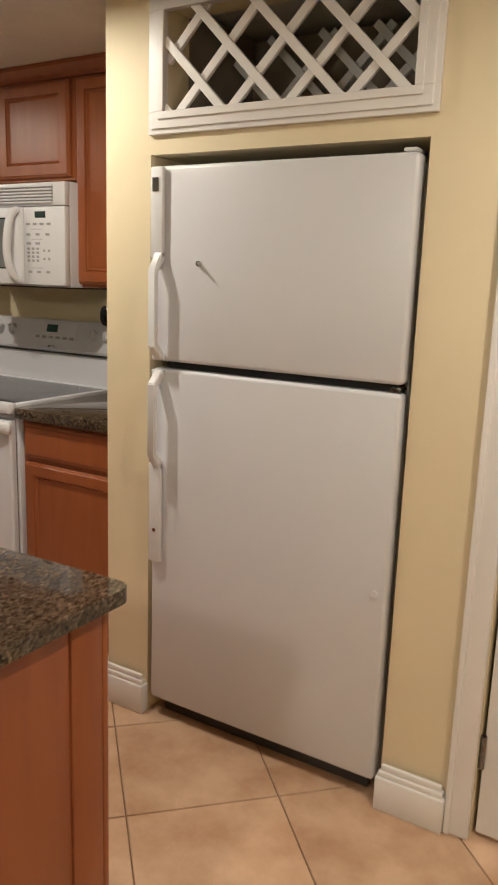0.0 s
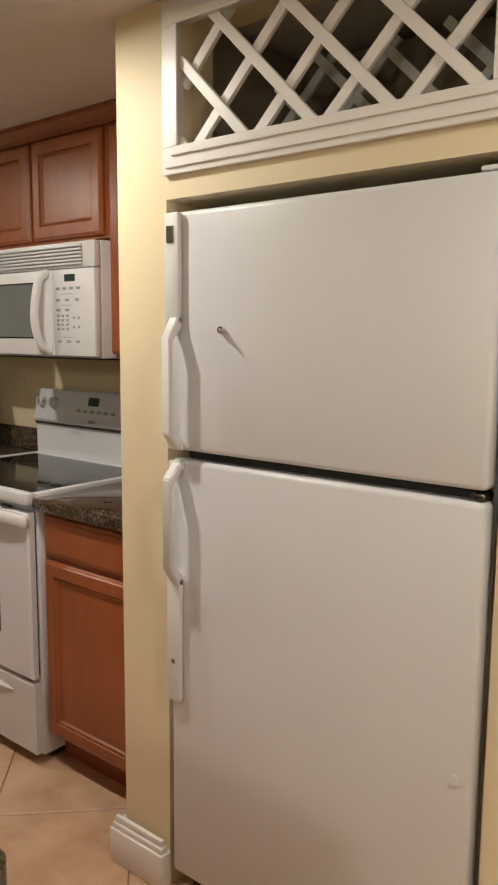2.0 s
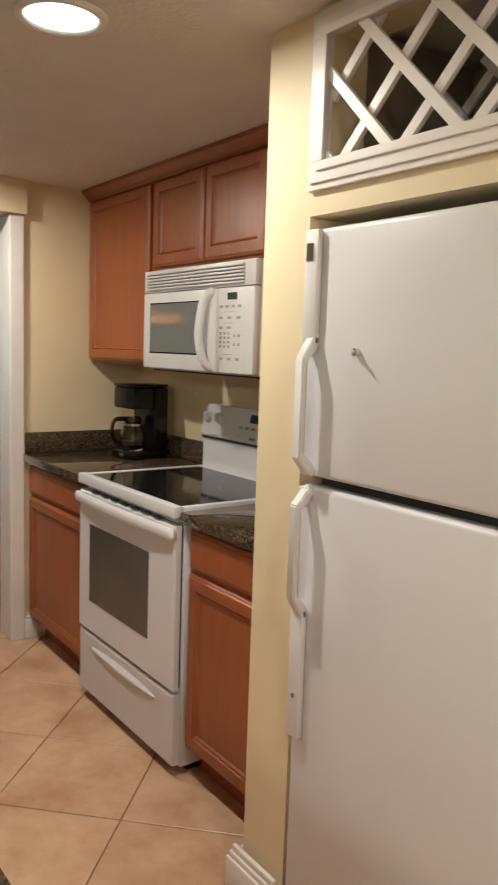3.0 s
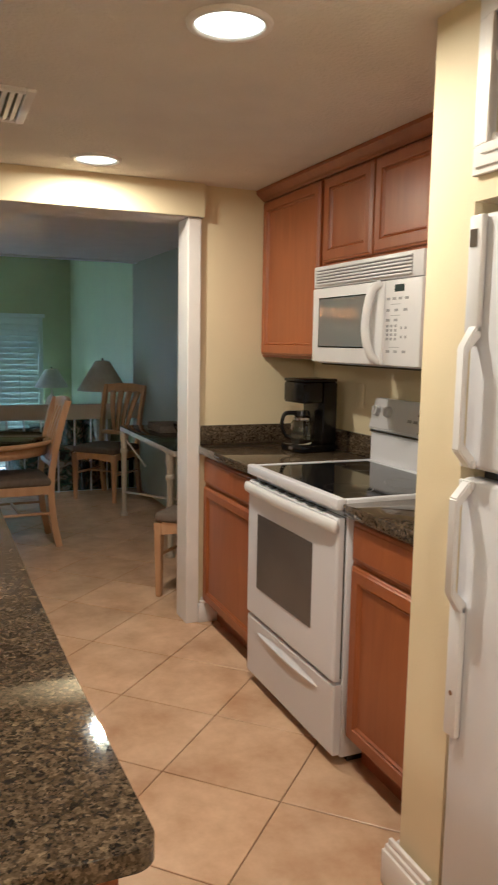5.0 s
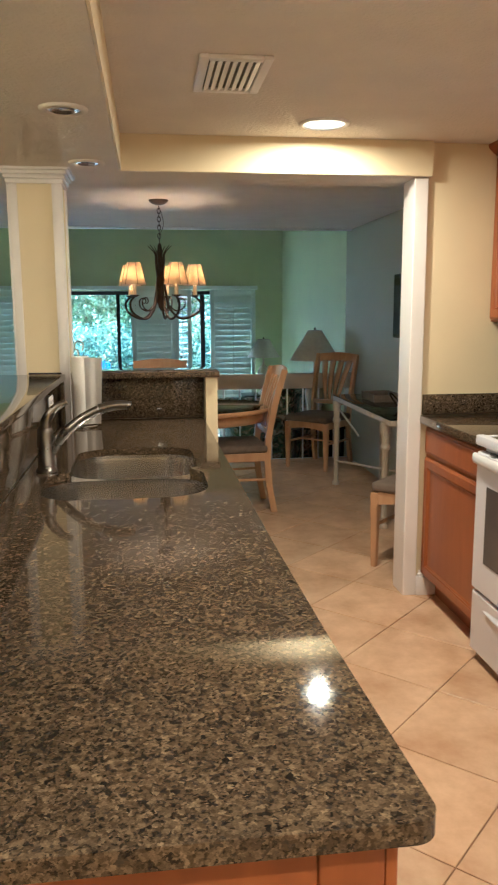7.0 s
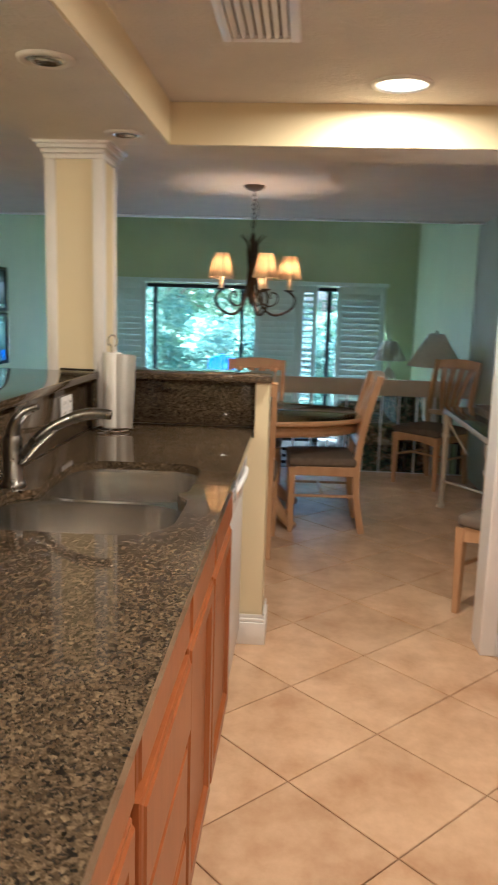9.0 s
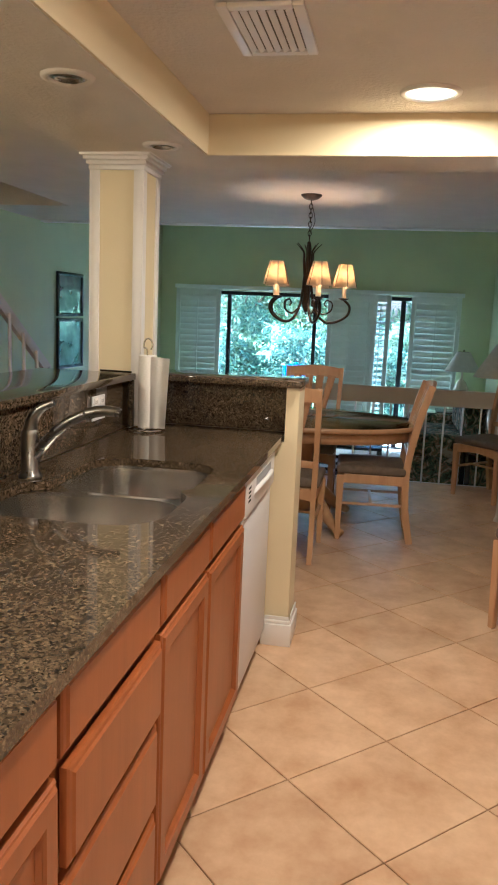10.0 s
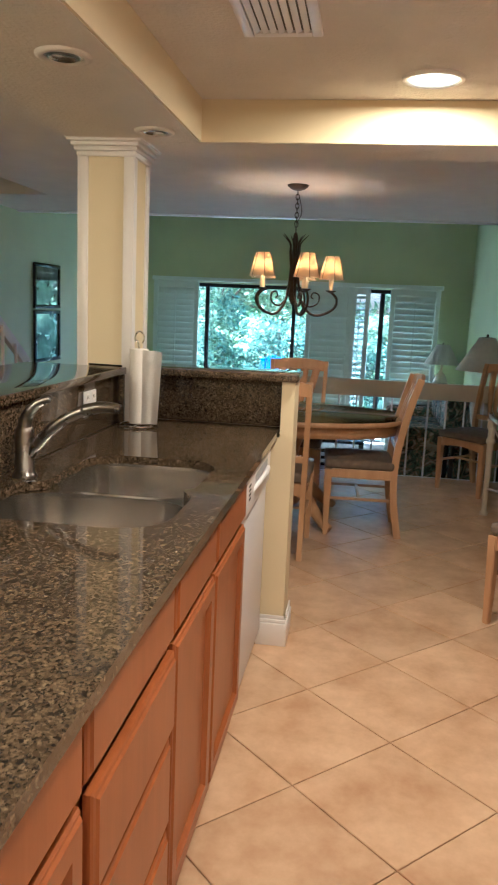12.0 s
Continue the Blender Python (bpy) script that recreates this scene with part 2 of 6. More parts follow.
def tube(bm, points, radius, n=10, taper=None):
    """A tube along points; radius may be thinned to taper at the end."""
    pts = [Vector(p) for p in points]
    rings, side = [], None
    for i, p in enumerate(pts):
        d = (pts[min(i + 1, len(pts) - 1)] - pts[max(i - 1, 0)]).normalized()
        if side is None:
            side = d.orthogonal().normalized()
        side = (side - d * side.dot(d)).normalized()
        up = d.cross(side)
        r = radius if taper is None else radius + (taper - radius) * i / (len(pts) - 1)
        rings.append([bm.verts.new(p + r * (math.cos(2 * math.pi * k / n) * side + math.sin(2 * math.pi * k / n) * up)) for k in range(n)])
    for a, b in zip(rings, rings[1:]):
        for k in range(n):
            bm.faces.new((a[k], a[(k + 1) % n], b[(k + 1) % n], b[k]))
    bm.faces.new(list(reversed(rings[0])))
    bm.faces.new(rings[-1])
    return bm


def prism(bm, outline, z0, z1, holes=()):
    """A flat plate of the outline (and holes cut through it) from z0 to z1."""
    loops = []
    for ring in (outline, *holes):
        vs = [bm.verts.new((x, y, z1)) for x, y in ring]
        loops.append([bm.edges.new((vs[i], vs[(i + 1) % len(vs)])) for i in range(len(vs))])
    top = bmesh.ops.triangle_fill(bm, use_beauty=True, use_dissolve=False, edges=[e for l in loops for e in l])
    faces = [g for g in top["geom"] if isinstance(g, bmesh.types.BMFace)]
    ext = bmesh.ops.extrude_face_region(bm, geom=faces)
    bmesh.ops.translate(bm, vec=(0, 0, z0 - z1), verts=[g for g in ext["geom"] if isinstance(g, bmesh.types.BMVert)])
    bmesh.ops.recalc_face_normals(bm, faces=bm.faces)
    return bm


def smooth_path(points, steps=8):
    """Catmull-Rom through points."""
    pts = [Vector(p) for p in points]
    out = []
    for i in range(len(pts) - 1):
        p0, p1, p2, p3 = pts[max(i - 1, 0)], pts[i], pts[i + 1], pts[min(i + 2, len(pts) - 1)]
        for k in range(steps):
            t = k / steps
            out.append(0.5 * (2 * p1 + (p2 - p0) * t + (2 * p0 - 5 * p1 + 4 * p2 - p3) * t * t + (3 * p1 - p0 - 3 * p2 + p3) * t ** 3))
    return out + [pts[-1]]


def shade_mesh(bm, smooth):
    for f in bm.faces:
        f.smooth = smooth
    if smooth:
        for e in bm.edges:
            if len(e.link_faces) == 2 and e.calc_face_angle(0) > 0.6:
                e.smooth = False


def root_of(ob):
    while ob.parent:
        ob = ob.parent
    return ob


def part(name, bm, mat, parent, label="", here=True, smooth=True):
    """Links bm as one mesh under parent. here: bm is in world places, and is moved to the thing's own base."""
    if here:
        bmesh.ops.translate(bm, vec=-root_of(parent).location, verts=bm.verts)
    shade_mesh(bm, smooth)
    me = bpy.data.meshes.new(name)
    bm.to_mesh(me)
    bm.free()
    me.materials.append(mat)
    ob = new(name, me)
    ob.parent = parent
    return tagged(ob, label)


def thing(name, at, label, category, group="", kind=""):
    ob = new(name)
    ob.empty_display_size = 0.1
    ob.location = at
    return tagged(ob, label, category, group, kind)


def solid(name, bm, mat, label, category, group="", kind="", smooth=True):
    """A thing of a single mesh, in world places."""
    shade_mesh(bm, smooth)
    me = bpy.data.meshes.new(name)
    bm.to_mesh(me)
    bm.free()
    me.materials.append(mat)
    return tagged(new(name, me), label, category, group, kind)


def setting(name, bm, mat, label, category, smooth=False):
    return solid(name, bm, mat, label, category, kind="structure", smooth=smooth)


# ---- the shell: floors, walls, ceilings ----
BACK = 2.65      # kitchen, dining and living room's long wall
SOUTH = -1.90    # the wall with the pictures
FRIDGE = 1.89    # face of the wall about the refrigerator
DROP = -7.10     # edge of the dining floor, above the living room
LOW = -0.36      # living room floor
FAR = -10.90     # window wall
HIGH, SOFFIT = 2.185, 2.028
EAST = 1.7

floor = setting("floor", boxed(DROP, SOUTH - 0.1, -0.2, EAST + 0.1, BACK + 0.1, -0.006), GROUT, "beige ceramic tile floor laid on the diagonal", "floor")
setting("floor_living_room", boxed(FAR - 0.15, -3.2, LOW - 0.1, DROP, BACK + 0.15, LOW), CARPET, "sunken living room carpet floor", "floor")
setting("step_riser", boxed(DROP - 0.02, SOUTH, LOW, DROP - 0.001, BACK, -0.008), WHITE, "white riser below the dining floor's edge", "step")

setting("wall_north", boxed(FAR - 0.15, BACK, LOW - 0.1, EAST + 0.15, BACK + 0.15, 3.4), CREAM, "cream painted long wall", "wall")
setting("wall_north_living", boxed(FAR, BACK - 0.012, LOW, -7.3, BACK - 0.001, 3.39), SAGE, "sage green painted living room wall", "wall")
# thin panel whose darker colour carries the dining side's dimness
setting("wall_north_dining", boxed(-7.2995, BACK - 0.010, 0, -3.586, BACK - 0.001, HIGH - 0.001), DINING_DIM, "dining room wall, its colour darkened for the dimmer light there", "wall")
setting("wall_south", boxed(FAR - 0.15, SOUTH - 0.15, LOW - 0.1, EAST + 0.15, SOUTH, 3.4), SAGE, "pale green painted wall with framed pictures", "wall")
setting("wall_east", boxed(EAST, SOUTH, 0, EAST + 0.15, BACK, 3.4), CREAM, "cream painted end wall", "wall")

# window wall with the sliding-door opening
WZ0, WZ1 = LOW + 0.02, 1.715
WIN = (-1.64, 2.2)
bm = bmesh.new()
box(bm, FAR - 0.15, SOUTH, LOW, FAR, WIN[0], 3.4)
box(bm, FAR - 0.15, WIN[1], LOW, FAR, BACK, 3.4)
box(bm, FAR - 0.15, WIN[0], WZ1, FAR, WIN[1], 3.4)
setting("wall_window", bm, SAGE, "sage green wall about the sliding glass doors", "wall")

# wall that holds the refrigerator and the wine lattice
NX0, NX1, NZ = -1.245, -0.424, 1.748
LX0, LX1, LZ0, LZ1 = -1.19, -0.46, 1.845, 2.125
bm = bmesh.new()
box(bm, -1.413, FRIDGE, 0, NX0, BACK, HIGH)
box(bm, NX1, FRIDGE, 0, -0.17, FRIDGE + 0.12, HIGH)
box(bm, NX1, FRIDGE + 0.12, 0, NX1 + 0.1, BACK, HIGH)
box(bm, NX0, FRIDGE, NZ, NX1, FRIDGE + 0.10, LZ0)
box(bm, NX0, FRIDGE, LZ1, NX1, FRIDGE + 0.10, HIGH)
box(bm, NX0, FRIDGE, LZ0, LX0, FRIDGE + 0.10, LZ1)
box(bm, LX1, FRIDGE, LZ0, NX1, FRIDGE + 0.10, LZ1)
box(bm, NX0, FRIDGE + 0.10, NZ, NX1, BACK, NZ + 0.02)
box(bm, -0.17, FRIDGE, 2.06, 0.75, FRIDGE + 0.12, HIGH)
box(bm, 0.75, FRIDGE, 0, EAST, FRIDGE + 0.12, HIGH)
setting("wall_fridge", bm, CREAM, "cream painted wall with a refrigerator niche", "wall")

# short wall at the kitchen's far end, beside the opening to the dining room
setting("wall_end", boxed(-3.58, 2.0125, 0, -3.445, BACK, HIGH), CREAM, "cream short wall at the counter's end", "wall")

# ceilings: raised kitchen tray, lower soffit round it, dining ceiling
bm = bmesh.new()
box(bm, -3.48, 0.60, HIGH, EAST, BACK, HIGH + 0.15)
setting("ceiling_kitchen", bm, CEILING, "raised white textured kitchen ceiling", "ceiling")
bm = bmesh.new()
box(bm, -3.41, 0.09, SOFFIT, EAST, 0.597, HIGH + 0.15)
box(bm, -3.70, 0.09, SOFFIT, -3.412, 2.02, HIGH + 0.15)
box(bm, -3.70, 2.02, SOFFIT, -3.49, BACK, HIGH + 0.15)
setting("ceiling_soffit", bm, CEILING, "lower textured soffit round the kitchen ceiling", "ceiling")
bm = bmesh.new()
box(bm, -3.4095, 0.598, SOFFIT + 0.002, EAST, 0.606, HIGH - 0.001)
box(bm, -3.411, 0.606, SOFFIT + 0.002, -3.403, 2.02, HIGH - 0.001)
setting("soffit_side", bm, CREAM, "cream painted upright sides of the soffit", "soffit")
bm = bmesh.new()
box(bm, DROP, SOUTH, HIGH, -6.1, BACK, HIGH + 0.2)
box(bm, -6.1, -1.17, HIGH, -3.70, BACK, HIGH + 0.2)
box(bm, -3.70, -1.17, HIGH, EAST, 0.088, HIGH + 0.2)
box(bm, -4.3, SOUTH, HIGH, EAST, -1.17, HIGH + 0.2)
setting("ceiling_dining", bm, CEILING, "white textured dining room ceiling", "ceiling")
bm = bmesh.new()
box(bm, -6.25, SOUTH, HIGH + 0.2, -6.1, -1.07, 3.2)
box(bm, -4.3, SOUTH, HIGH + 0.2, -4.15, -1.07, 3.2)
box(bm, -6.1, -1.17, HIGH + 0.2, -4.3, -1.07, 3.2)
setting("stairwell_walls", bm, CREAM, "cream walls of the stairwell opening", "wall")
setting("stairwell_ceiling", boxed(-6.25, SOUTH, 3.201, -4.15, -1.07, 3.3), CEILING, "ceiling above the stairwell opening", "ceiling")
setting("ceiling_living", boxed(FAR - 0.15, SOUTH - 0.15, 3.25, DROP, BACK + 0.15, 3.4), CEILING, "high living room ceiling", "ceiling")
setting("header_above_living", boxed(DROP - 0.12, SOUTH, HIGH + 0.2, DROP, BACK, 3.25), CEILING, "upper wall above the dining ceiling's edge", "wall")
setting("trim_ceiling_edge", boxed(DROP - 0.09, SOUTH, HIGH - 0.012, DROP - 0.001, BACK, HIGH + 0.02, bevel=0.004), WHITE, "white trim along the ceiling's edge", "trim")

# baseboards
def baseboard(name, x0, y0, x1, y1):
    bm = bmesh.new()
    box(bm, x0, y0, 0, x1, y1, 0.098, bevel=0.003)
    d = 0.006
    box(bm, x0 + d, y0 + d, 0.098, x1 - d, y1 - d, 0.114, bevel=0.003)
    box(bm, x0 + 2 * d, y0 + 2 * d, 0.114, x1 - 2 * d, y1 - 2 * d, 0.132, bevel=0.003)
    return setting(name, bm, WHITE, "white moulded baseboard", "baseboard", smooth=True)


baseboard("baseboard_1", -1.442, 1.853, NX0 + 0.004, 1.889)
baseboard("baseboard_2", -1.442, 1.8895, -1.4135, 2.10)
baseboard("baseboard_3", NX1 - 0.004, 1.853, -0.237, 1.889)
baseboard("baseboard_4", -3.444, 2.0125, -3.416, 2.13)

# white casing post at the opening to the dining room
setting("trim_opening", boxed(-3.585, 1.944, 0, -3.424, 2.012, SOFFIT - 0.001, bevel=0.005), WHITE, "white painted casing at the dining room opening", "trim")


# ---- kitchen: fronts of cabinets ----
def front(x0, x1, z0, z1, y, out, profile):
    """A panel front in the plane y, facing out (+1 or -1 along y), lofted from (inset, depth) rings."""
    bm = bmesh.new()
    rings = []
    for inset, depth in profile:
        yy = y + out * depth
        rings.append([bm.verts.new(p) for p in ((x0 + inset, yy, z0 + inset), (x1 - inset, yy, z0 + inset), (x1 - inset, yy, z1 - inset), (x0 + inset, yy, z1 - inset))])
    for a, b in zip(rings, rings[1:]):
        for i in range(4):
            bm.faces.new((a[i], a[(i + 1) % 4], b[(i + 1) % 4], b[i]))
    bm.faces.new(rings[-1])
    bm.faces.new(list(reversed(rings[0])))
    bmesh.ops.recalc_face_normals(bm, faces=bm.faces)
    return bm


DOOR = ((0, -0.021), (0, -0.010), (0.003, -0.006), (0.007, -0.005), (0.011, 0), (0.047, 0), (0.050, -0.007), (0.055, -0.004), (0.061, -0.012), (0.066, -0.012))
DRAWER = ((0, -0.021), (0, -0.009), (0.004, -0.006), (0.010, -0.004), (0.014, 0), (0.02, 0))


def cabinet(name, x0, x1, z0, z1, y_face, y_back, out, fronts, label, toe=True, wood_mat=None):
    """A cabinet unit: carcass with a toe recess, and its drawer and door fronts."""
    c = thing(name, ((x0 + x1) / 2, y_back, z0), label, "cabinet")
    bm = bmesh.new()
    if toe:
        box(bm, x0, min(y_face, y_back), z0 + 0.105, x1, max(y_face, y_back), z1)
        t = y_face - out * 0.06
        box(bm, x0 + 0.001, min(t, y_back), z0, x1 - 0.001, max(t, y_back), z0 + 0.105)
    else:
        box(bm, x0, min(y_face, y_back), z0, x1, max(y_face, y_back), z1, bevel=0.002)
    part("body", bm, CHERRY, c, smooth=False)
    for kind, a, b, c0, c1, *extra in fronts:
        off = extra[0] if extra else 0
        part(kind, front(a, b, c0, c1, y_face + out * (0.022 + off), out, DRAWER if kind == "drawer" else DOOR), CHERRY, c, smooth=False)
        if off:
            part("drawer_slide", boxed(min(a, b) + 0.44, y_face - 0.05, c0 + 0.02, min(a, b) + 0.452, y_face + 0.02, c0 + 0.05), STEEL, c, "pale metal drawer slide")
    return c


# upper cabinets over the range wall
UY, UB = 2.352, BACK - 0.002
cabinet("upper_cabinet", -3.441, -2.803, 1.366, 2.150, UY, UB, -1, (("door", -3.420, -2.822, 1.378, 2.126),), "tall cherry-stained upper cabinet with one raised door", toe=False)
cabinet("upper_cabinet", -2.801, -1.978, 1.764, 2.150, UY, UB, -1, (("door", -2.782, -2.400, 1.776, 2.126), ("door", -2.383, -1.995, 1.776, 2.126)),
        "short cherry upper cabinet above the microwave", toe=False)
cabinet("upper_cabinet", -1.976, -1.416, 1.36, 2.150, UY, UB, -1, (("door", -1.960, -1.432, 1.372, 2.126),), "cherry upper cabinet beside the refrigerator wall", toe=False)
bm = bmesh.new()
prof = ((2.352, 2.132), (2.342, 2.132), (2.337, 2.139), (2.326, 2.146), (2.314, 2.157), (2.302, 2.168), (2.302, 2.183), (2.352, 2.183))
for xa in (-3.443, -1.4145):
    bmesh.ops.contextual_create(bm, geom=[bm.verts.new((xa, y, z)) for y, z in prof])
bm.verts.ensure_lookup_table()
for i in range(8):
    bm.faces.new((bm.verts[i], bm.verts[(i + 1) % 8], bm.verts[8 + (i + 1) % 8], bm.verts[8 + i]))
bmesh.ops.recalc_face_normals(bm, faces=bm.faces)
solid("crown_moulding", bm, CHERRY, "cherry-stained crown moulding along the upper cabinets", "moulding", smooth=False)

# base cabinets on the range wall
CT = 0.92   # counter height
LY = 2.052
cabinet("base_cabinet", -3.443, -2.742, 0, 0.878, LY, UB, -1, (("drawer", -3.420, -2.765, 0.735, 0.862), ("door", -3.420, -2.765, 0.118, 0.715)),
        "cherry base cabinet with a drawer above a door")
cabinet("base_cabinet", -1.972, -1.416, 0, 0.878, LY, UB, -1, (("drawer", -1.955, -1.432, 0.735, 0.862), ("door", -1.955, -1.432, 0.118, 0.715)),
        "cherry base cabinet between range and refrigerator wall")
solid("worktop", boxed(-3.4445, 2.005, 0.88, -2.741, UB, CT, bevel=0.006), GRANITE, "dark speckled granite worktop under the coffee maker", "worktop")
solid("worktop", boxed(-1.973, 2.005, 0.88, -1.4145, UB, CT, bevel=0.006), GRANITE, "dark speckled granite worktop beside the range", "worktop")
bm = bmesh.new()
box(bm, -3.424, BACK - 0.022, CT + 0.001, -2.741, BACK - 0.002, CT + 0.10, bevel=0.003)
box(bm, -3.4445, 2.02, CT + 0.001, -3.4245, BACK - 0.002, CT + 0.10, bevel=0.003)
solid("backsplash", bm, GRANITE, "low granite backsplash along the walls", "backsplash")
solid("backsplash", boxed(-1.973, BACK - 0.022, CT + 0.001, -1.4145, BACK - 0.002, CT + 0.10, bevel=0.003), GRANITE, "low granite backsplash beside the range", "backsplash")


# ---- refrigerator ----
fr = thing("refrigerator", (-0.828, 2.2, 0), "white top-freezer refrigerator set in a wall niche", "refrigerator")
FX0, FX1, FY = -1.224, -0.442, 1.876
part("body", boxed(FX0 + 0.006, FY + 0.07, 0.03, FX1 - 0.006, BACK - 0.05, 1.70, bevel=0.006), APPLIANCE, fr)
part("gasket", boxed(FX0 + 0.018, FY + 0.05, 0.075, FX1 - 0.018, FY + 0.0695, 1.705), DARKGAP, fr, "dark rubber gasket")
part("freezer_door", boxed(FX0, FY, 1.166, FX1, FY + 0.052, 1.716, bevel=0.012, segments=3), APPLIANCE, fr)
part("lower_door", boxed(FX0, FY, 0.062, FX1, FY + 0.052, 1.144, bevel=0.012, segments=3), APPLIANCE, fr)
part("toe_grille", boxed(FX0 + 0.03, FY + 0.045, 0.004, FX1 - 0.03, FY + 0.068, 0.055, bevel=0.003), DARKGAP, fr, "shadowed grey toe grille")
part("hinge_cover", boxed(FX1 - 0.044, FY + 0.008, 1.7175, FX1 - 0.010, FY + 0.09, 1.727, bevel=0.004), PLASTIC, fr)
part("hinge", boxed(FX1 - 0.034, FY + 0.008, 1.148, FX1 - 0.006, FY + 0.05, 1.160, bevel=0.002), NICKEL, fr, "small metal middle hinge")


def yz_prism(line, x0, x1):
    bm = bmesh.new()
    a = [bm.verts.new((x0, y, z)) for y, z in line]
    b = [bm.verts.new((x1, y, z)) for y, z in line]
    n = len(line)
    for i in range(n):
        bm.faces.new((a[i], a[(i + 1) % n], b[(i + 1) % n], b[i]))
    bm.faces.new(a)
    bm.faces.new(b)
    bmesh.ops.recalc_face_normals(bm, faces=bm.faces)
    bmesh.ops.bevel(bm, geom=list(bm.edges), offset=0.003, segments=2, affect="EDGES")
    return bm


def fridge_handle(z_flat, z_kink, z_bend, z_end):
    """A narrow grip bar that stands off the door, kinked back to it at both ends."""
    s = 1 if z_end > z_flat else -1
    y0, y1 = FY - 0.002, FY - 0.046
    return yz_prism([(y0 - 0.014, z_kink - s * 0.01), (y1, z_bend), (y1, z_end - s * 0.040), (y0 - 0.012, z_end - s * 0.004), (y0, z_end), (y0, z_end - s * 0.024),
                     (y1 + 0.013, z_end - s * 0.056), (y1 + 0.013, z_bend + s * 0.008), (y0, z_kink + s * 0.014), (y0, z_kink - s * 0.01)], FX0 + 0.018, FX0 + 0.046)


def handle_strip(za, zb):
    return boxed(FX0 + 0.003, FY - 0.018, za, FX0 + 0.046, FY - 0.001, zb, bevel=0.005)


h1 = part("freezer_handle", fridge_handle(1.712, 1.470, 1.432, 1.168), PLASTIC, fr)
h2 = part("lower_handle", fridge_handle(0.540, 0.848, 0.885, 1.142), PLASTIC, fr)
part("strip", handle_strip(1.462, 1.712), PLASTIC, h1)
part("strip", handle_strip(0.54, 0.858), PLASTIC, h2)
part("foot", boxed(FX0 + 0.006, FY - 0.012, 1.169, FX0 + 0.05, FY - 0.001, 1.188, bevel=0.003), PLASTIC, h1)
part("foot", boxed(FX0 + 0.006, FY - 0.012, 1.122, FX0 + 0.05, FY - 0.001, 1.141, bevel=0.003), PLASTIC, h2)
part("badge", boxed(FX0 + 0.012, FY - 0.0205, 1.645, FX0 + 0.034, FY - 0.0175, 1.682), STEEL, h1, "small grey badge plate")
part("screw", cyled((FX0 + 0.026, FY - 0.0175, 0.645), (FX0 + 0.026, FY - 0.0195, 0.645), 0.006), STEEL, h2)
hook = part("magnet_hook", cyled((-1.056, FY - 0.001, 1.449), (-1.056, FY - 0.012, 1.449), 0.008), CHROME, fr, "small chrome hook on the freezer door")
tube_bm = bmesh.new()
tube(tube_bm, smooth_path([(-1.056, FY - 0.010, 1.449), (-1.048, FY - 0.022, 1.450), (-1.042, FY - 0.026, 1.447)]), 0.0035)
part("hook_arm", tube_bm, CHROME, hook)
part("plug", cyled((-0.475, FY - 0.001, 0.609), (-0.475, FY - 0.005, 0.609), 0.010), PLASTIC, fr)

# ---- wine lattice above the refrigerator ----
# grey-brown holds the shade of the rack's deep inside
RACKSHADE = material("shaded_rack_board", (0.30, 0.265, 0.215), 0.6, var=0.08, scale=5, fine=0.05)
rack = thing("wine_rack", (-0.825, FRIDGE, 1.80), "white painted lattice wine rack above the refrigerator", "wine rack")
bm = bmesh.new()
for w, d in ((0.058, 0.014), (0.044, 0.020), (0.020, 0.026)):
    a0, a1, c0, c1 = LX0 - w + 0.004, LX1 + w - 0.004, LZ0 - w + 0.012, LZ1 + w - 0.012
    yf = FRIDGE - d
    inner = 0.0
    for x0, x1, z0, z1 in ((a0, a1, c0, LZ0 + 0.012), (a0, a1, LZ1 - 0.012, c1), (a0, LX0 + 0.004, LZ0 + 0.012, LZ1 - 0.012), (LX1 - 0.004, a1, LZ0 + 0.012, LZ1 - 0.012)):
        box(bm, x0, yf, z0, x1, yf + 0.012, z1, bevel=0.002)
part("frame", bm, WHITE, rack, smooth=False)


def strip(p, q, y, width=0.024, thick=0.012):
    p, q = Vector((p[0], y, p[1])), Vector((q[0], y, q[1]))
    bm = boxed(-(q - p).length / 2, -thick / 2, -width / 2, (q - p).length / 2, thick / 2, width / 2, bevel=0.002)
    d = q - p
    m = Matrix.Translation((p + q) / 2) @ Matrix.Rotation(-math.atan2(d.z, d.x), 4, "Y")
    bmesh.ops.transform(bm, matrix=m, verts=bm.verts)
    return bm


def diagonal(c, rising):
    """The span of the line x + z = c (falling) or x - z = c (rising) inside the opening."""
    pts = []
    for z in (LZ0, LZ1):
        x = c + z if rising else c - z
        pts.append((x, z))
    out = []
    (xa, za), (xb, zb) = pts
    for t in (0, 1):
        x = xa + (xb - xa) * t
        x = min(max(x, LX0), LX1)
        out.append((x, x - c if rising else c - x))
    return out if abs(out[0][0] - out[1][0]) > 0.02 else None


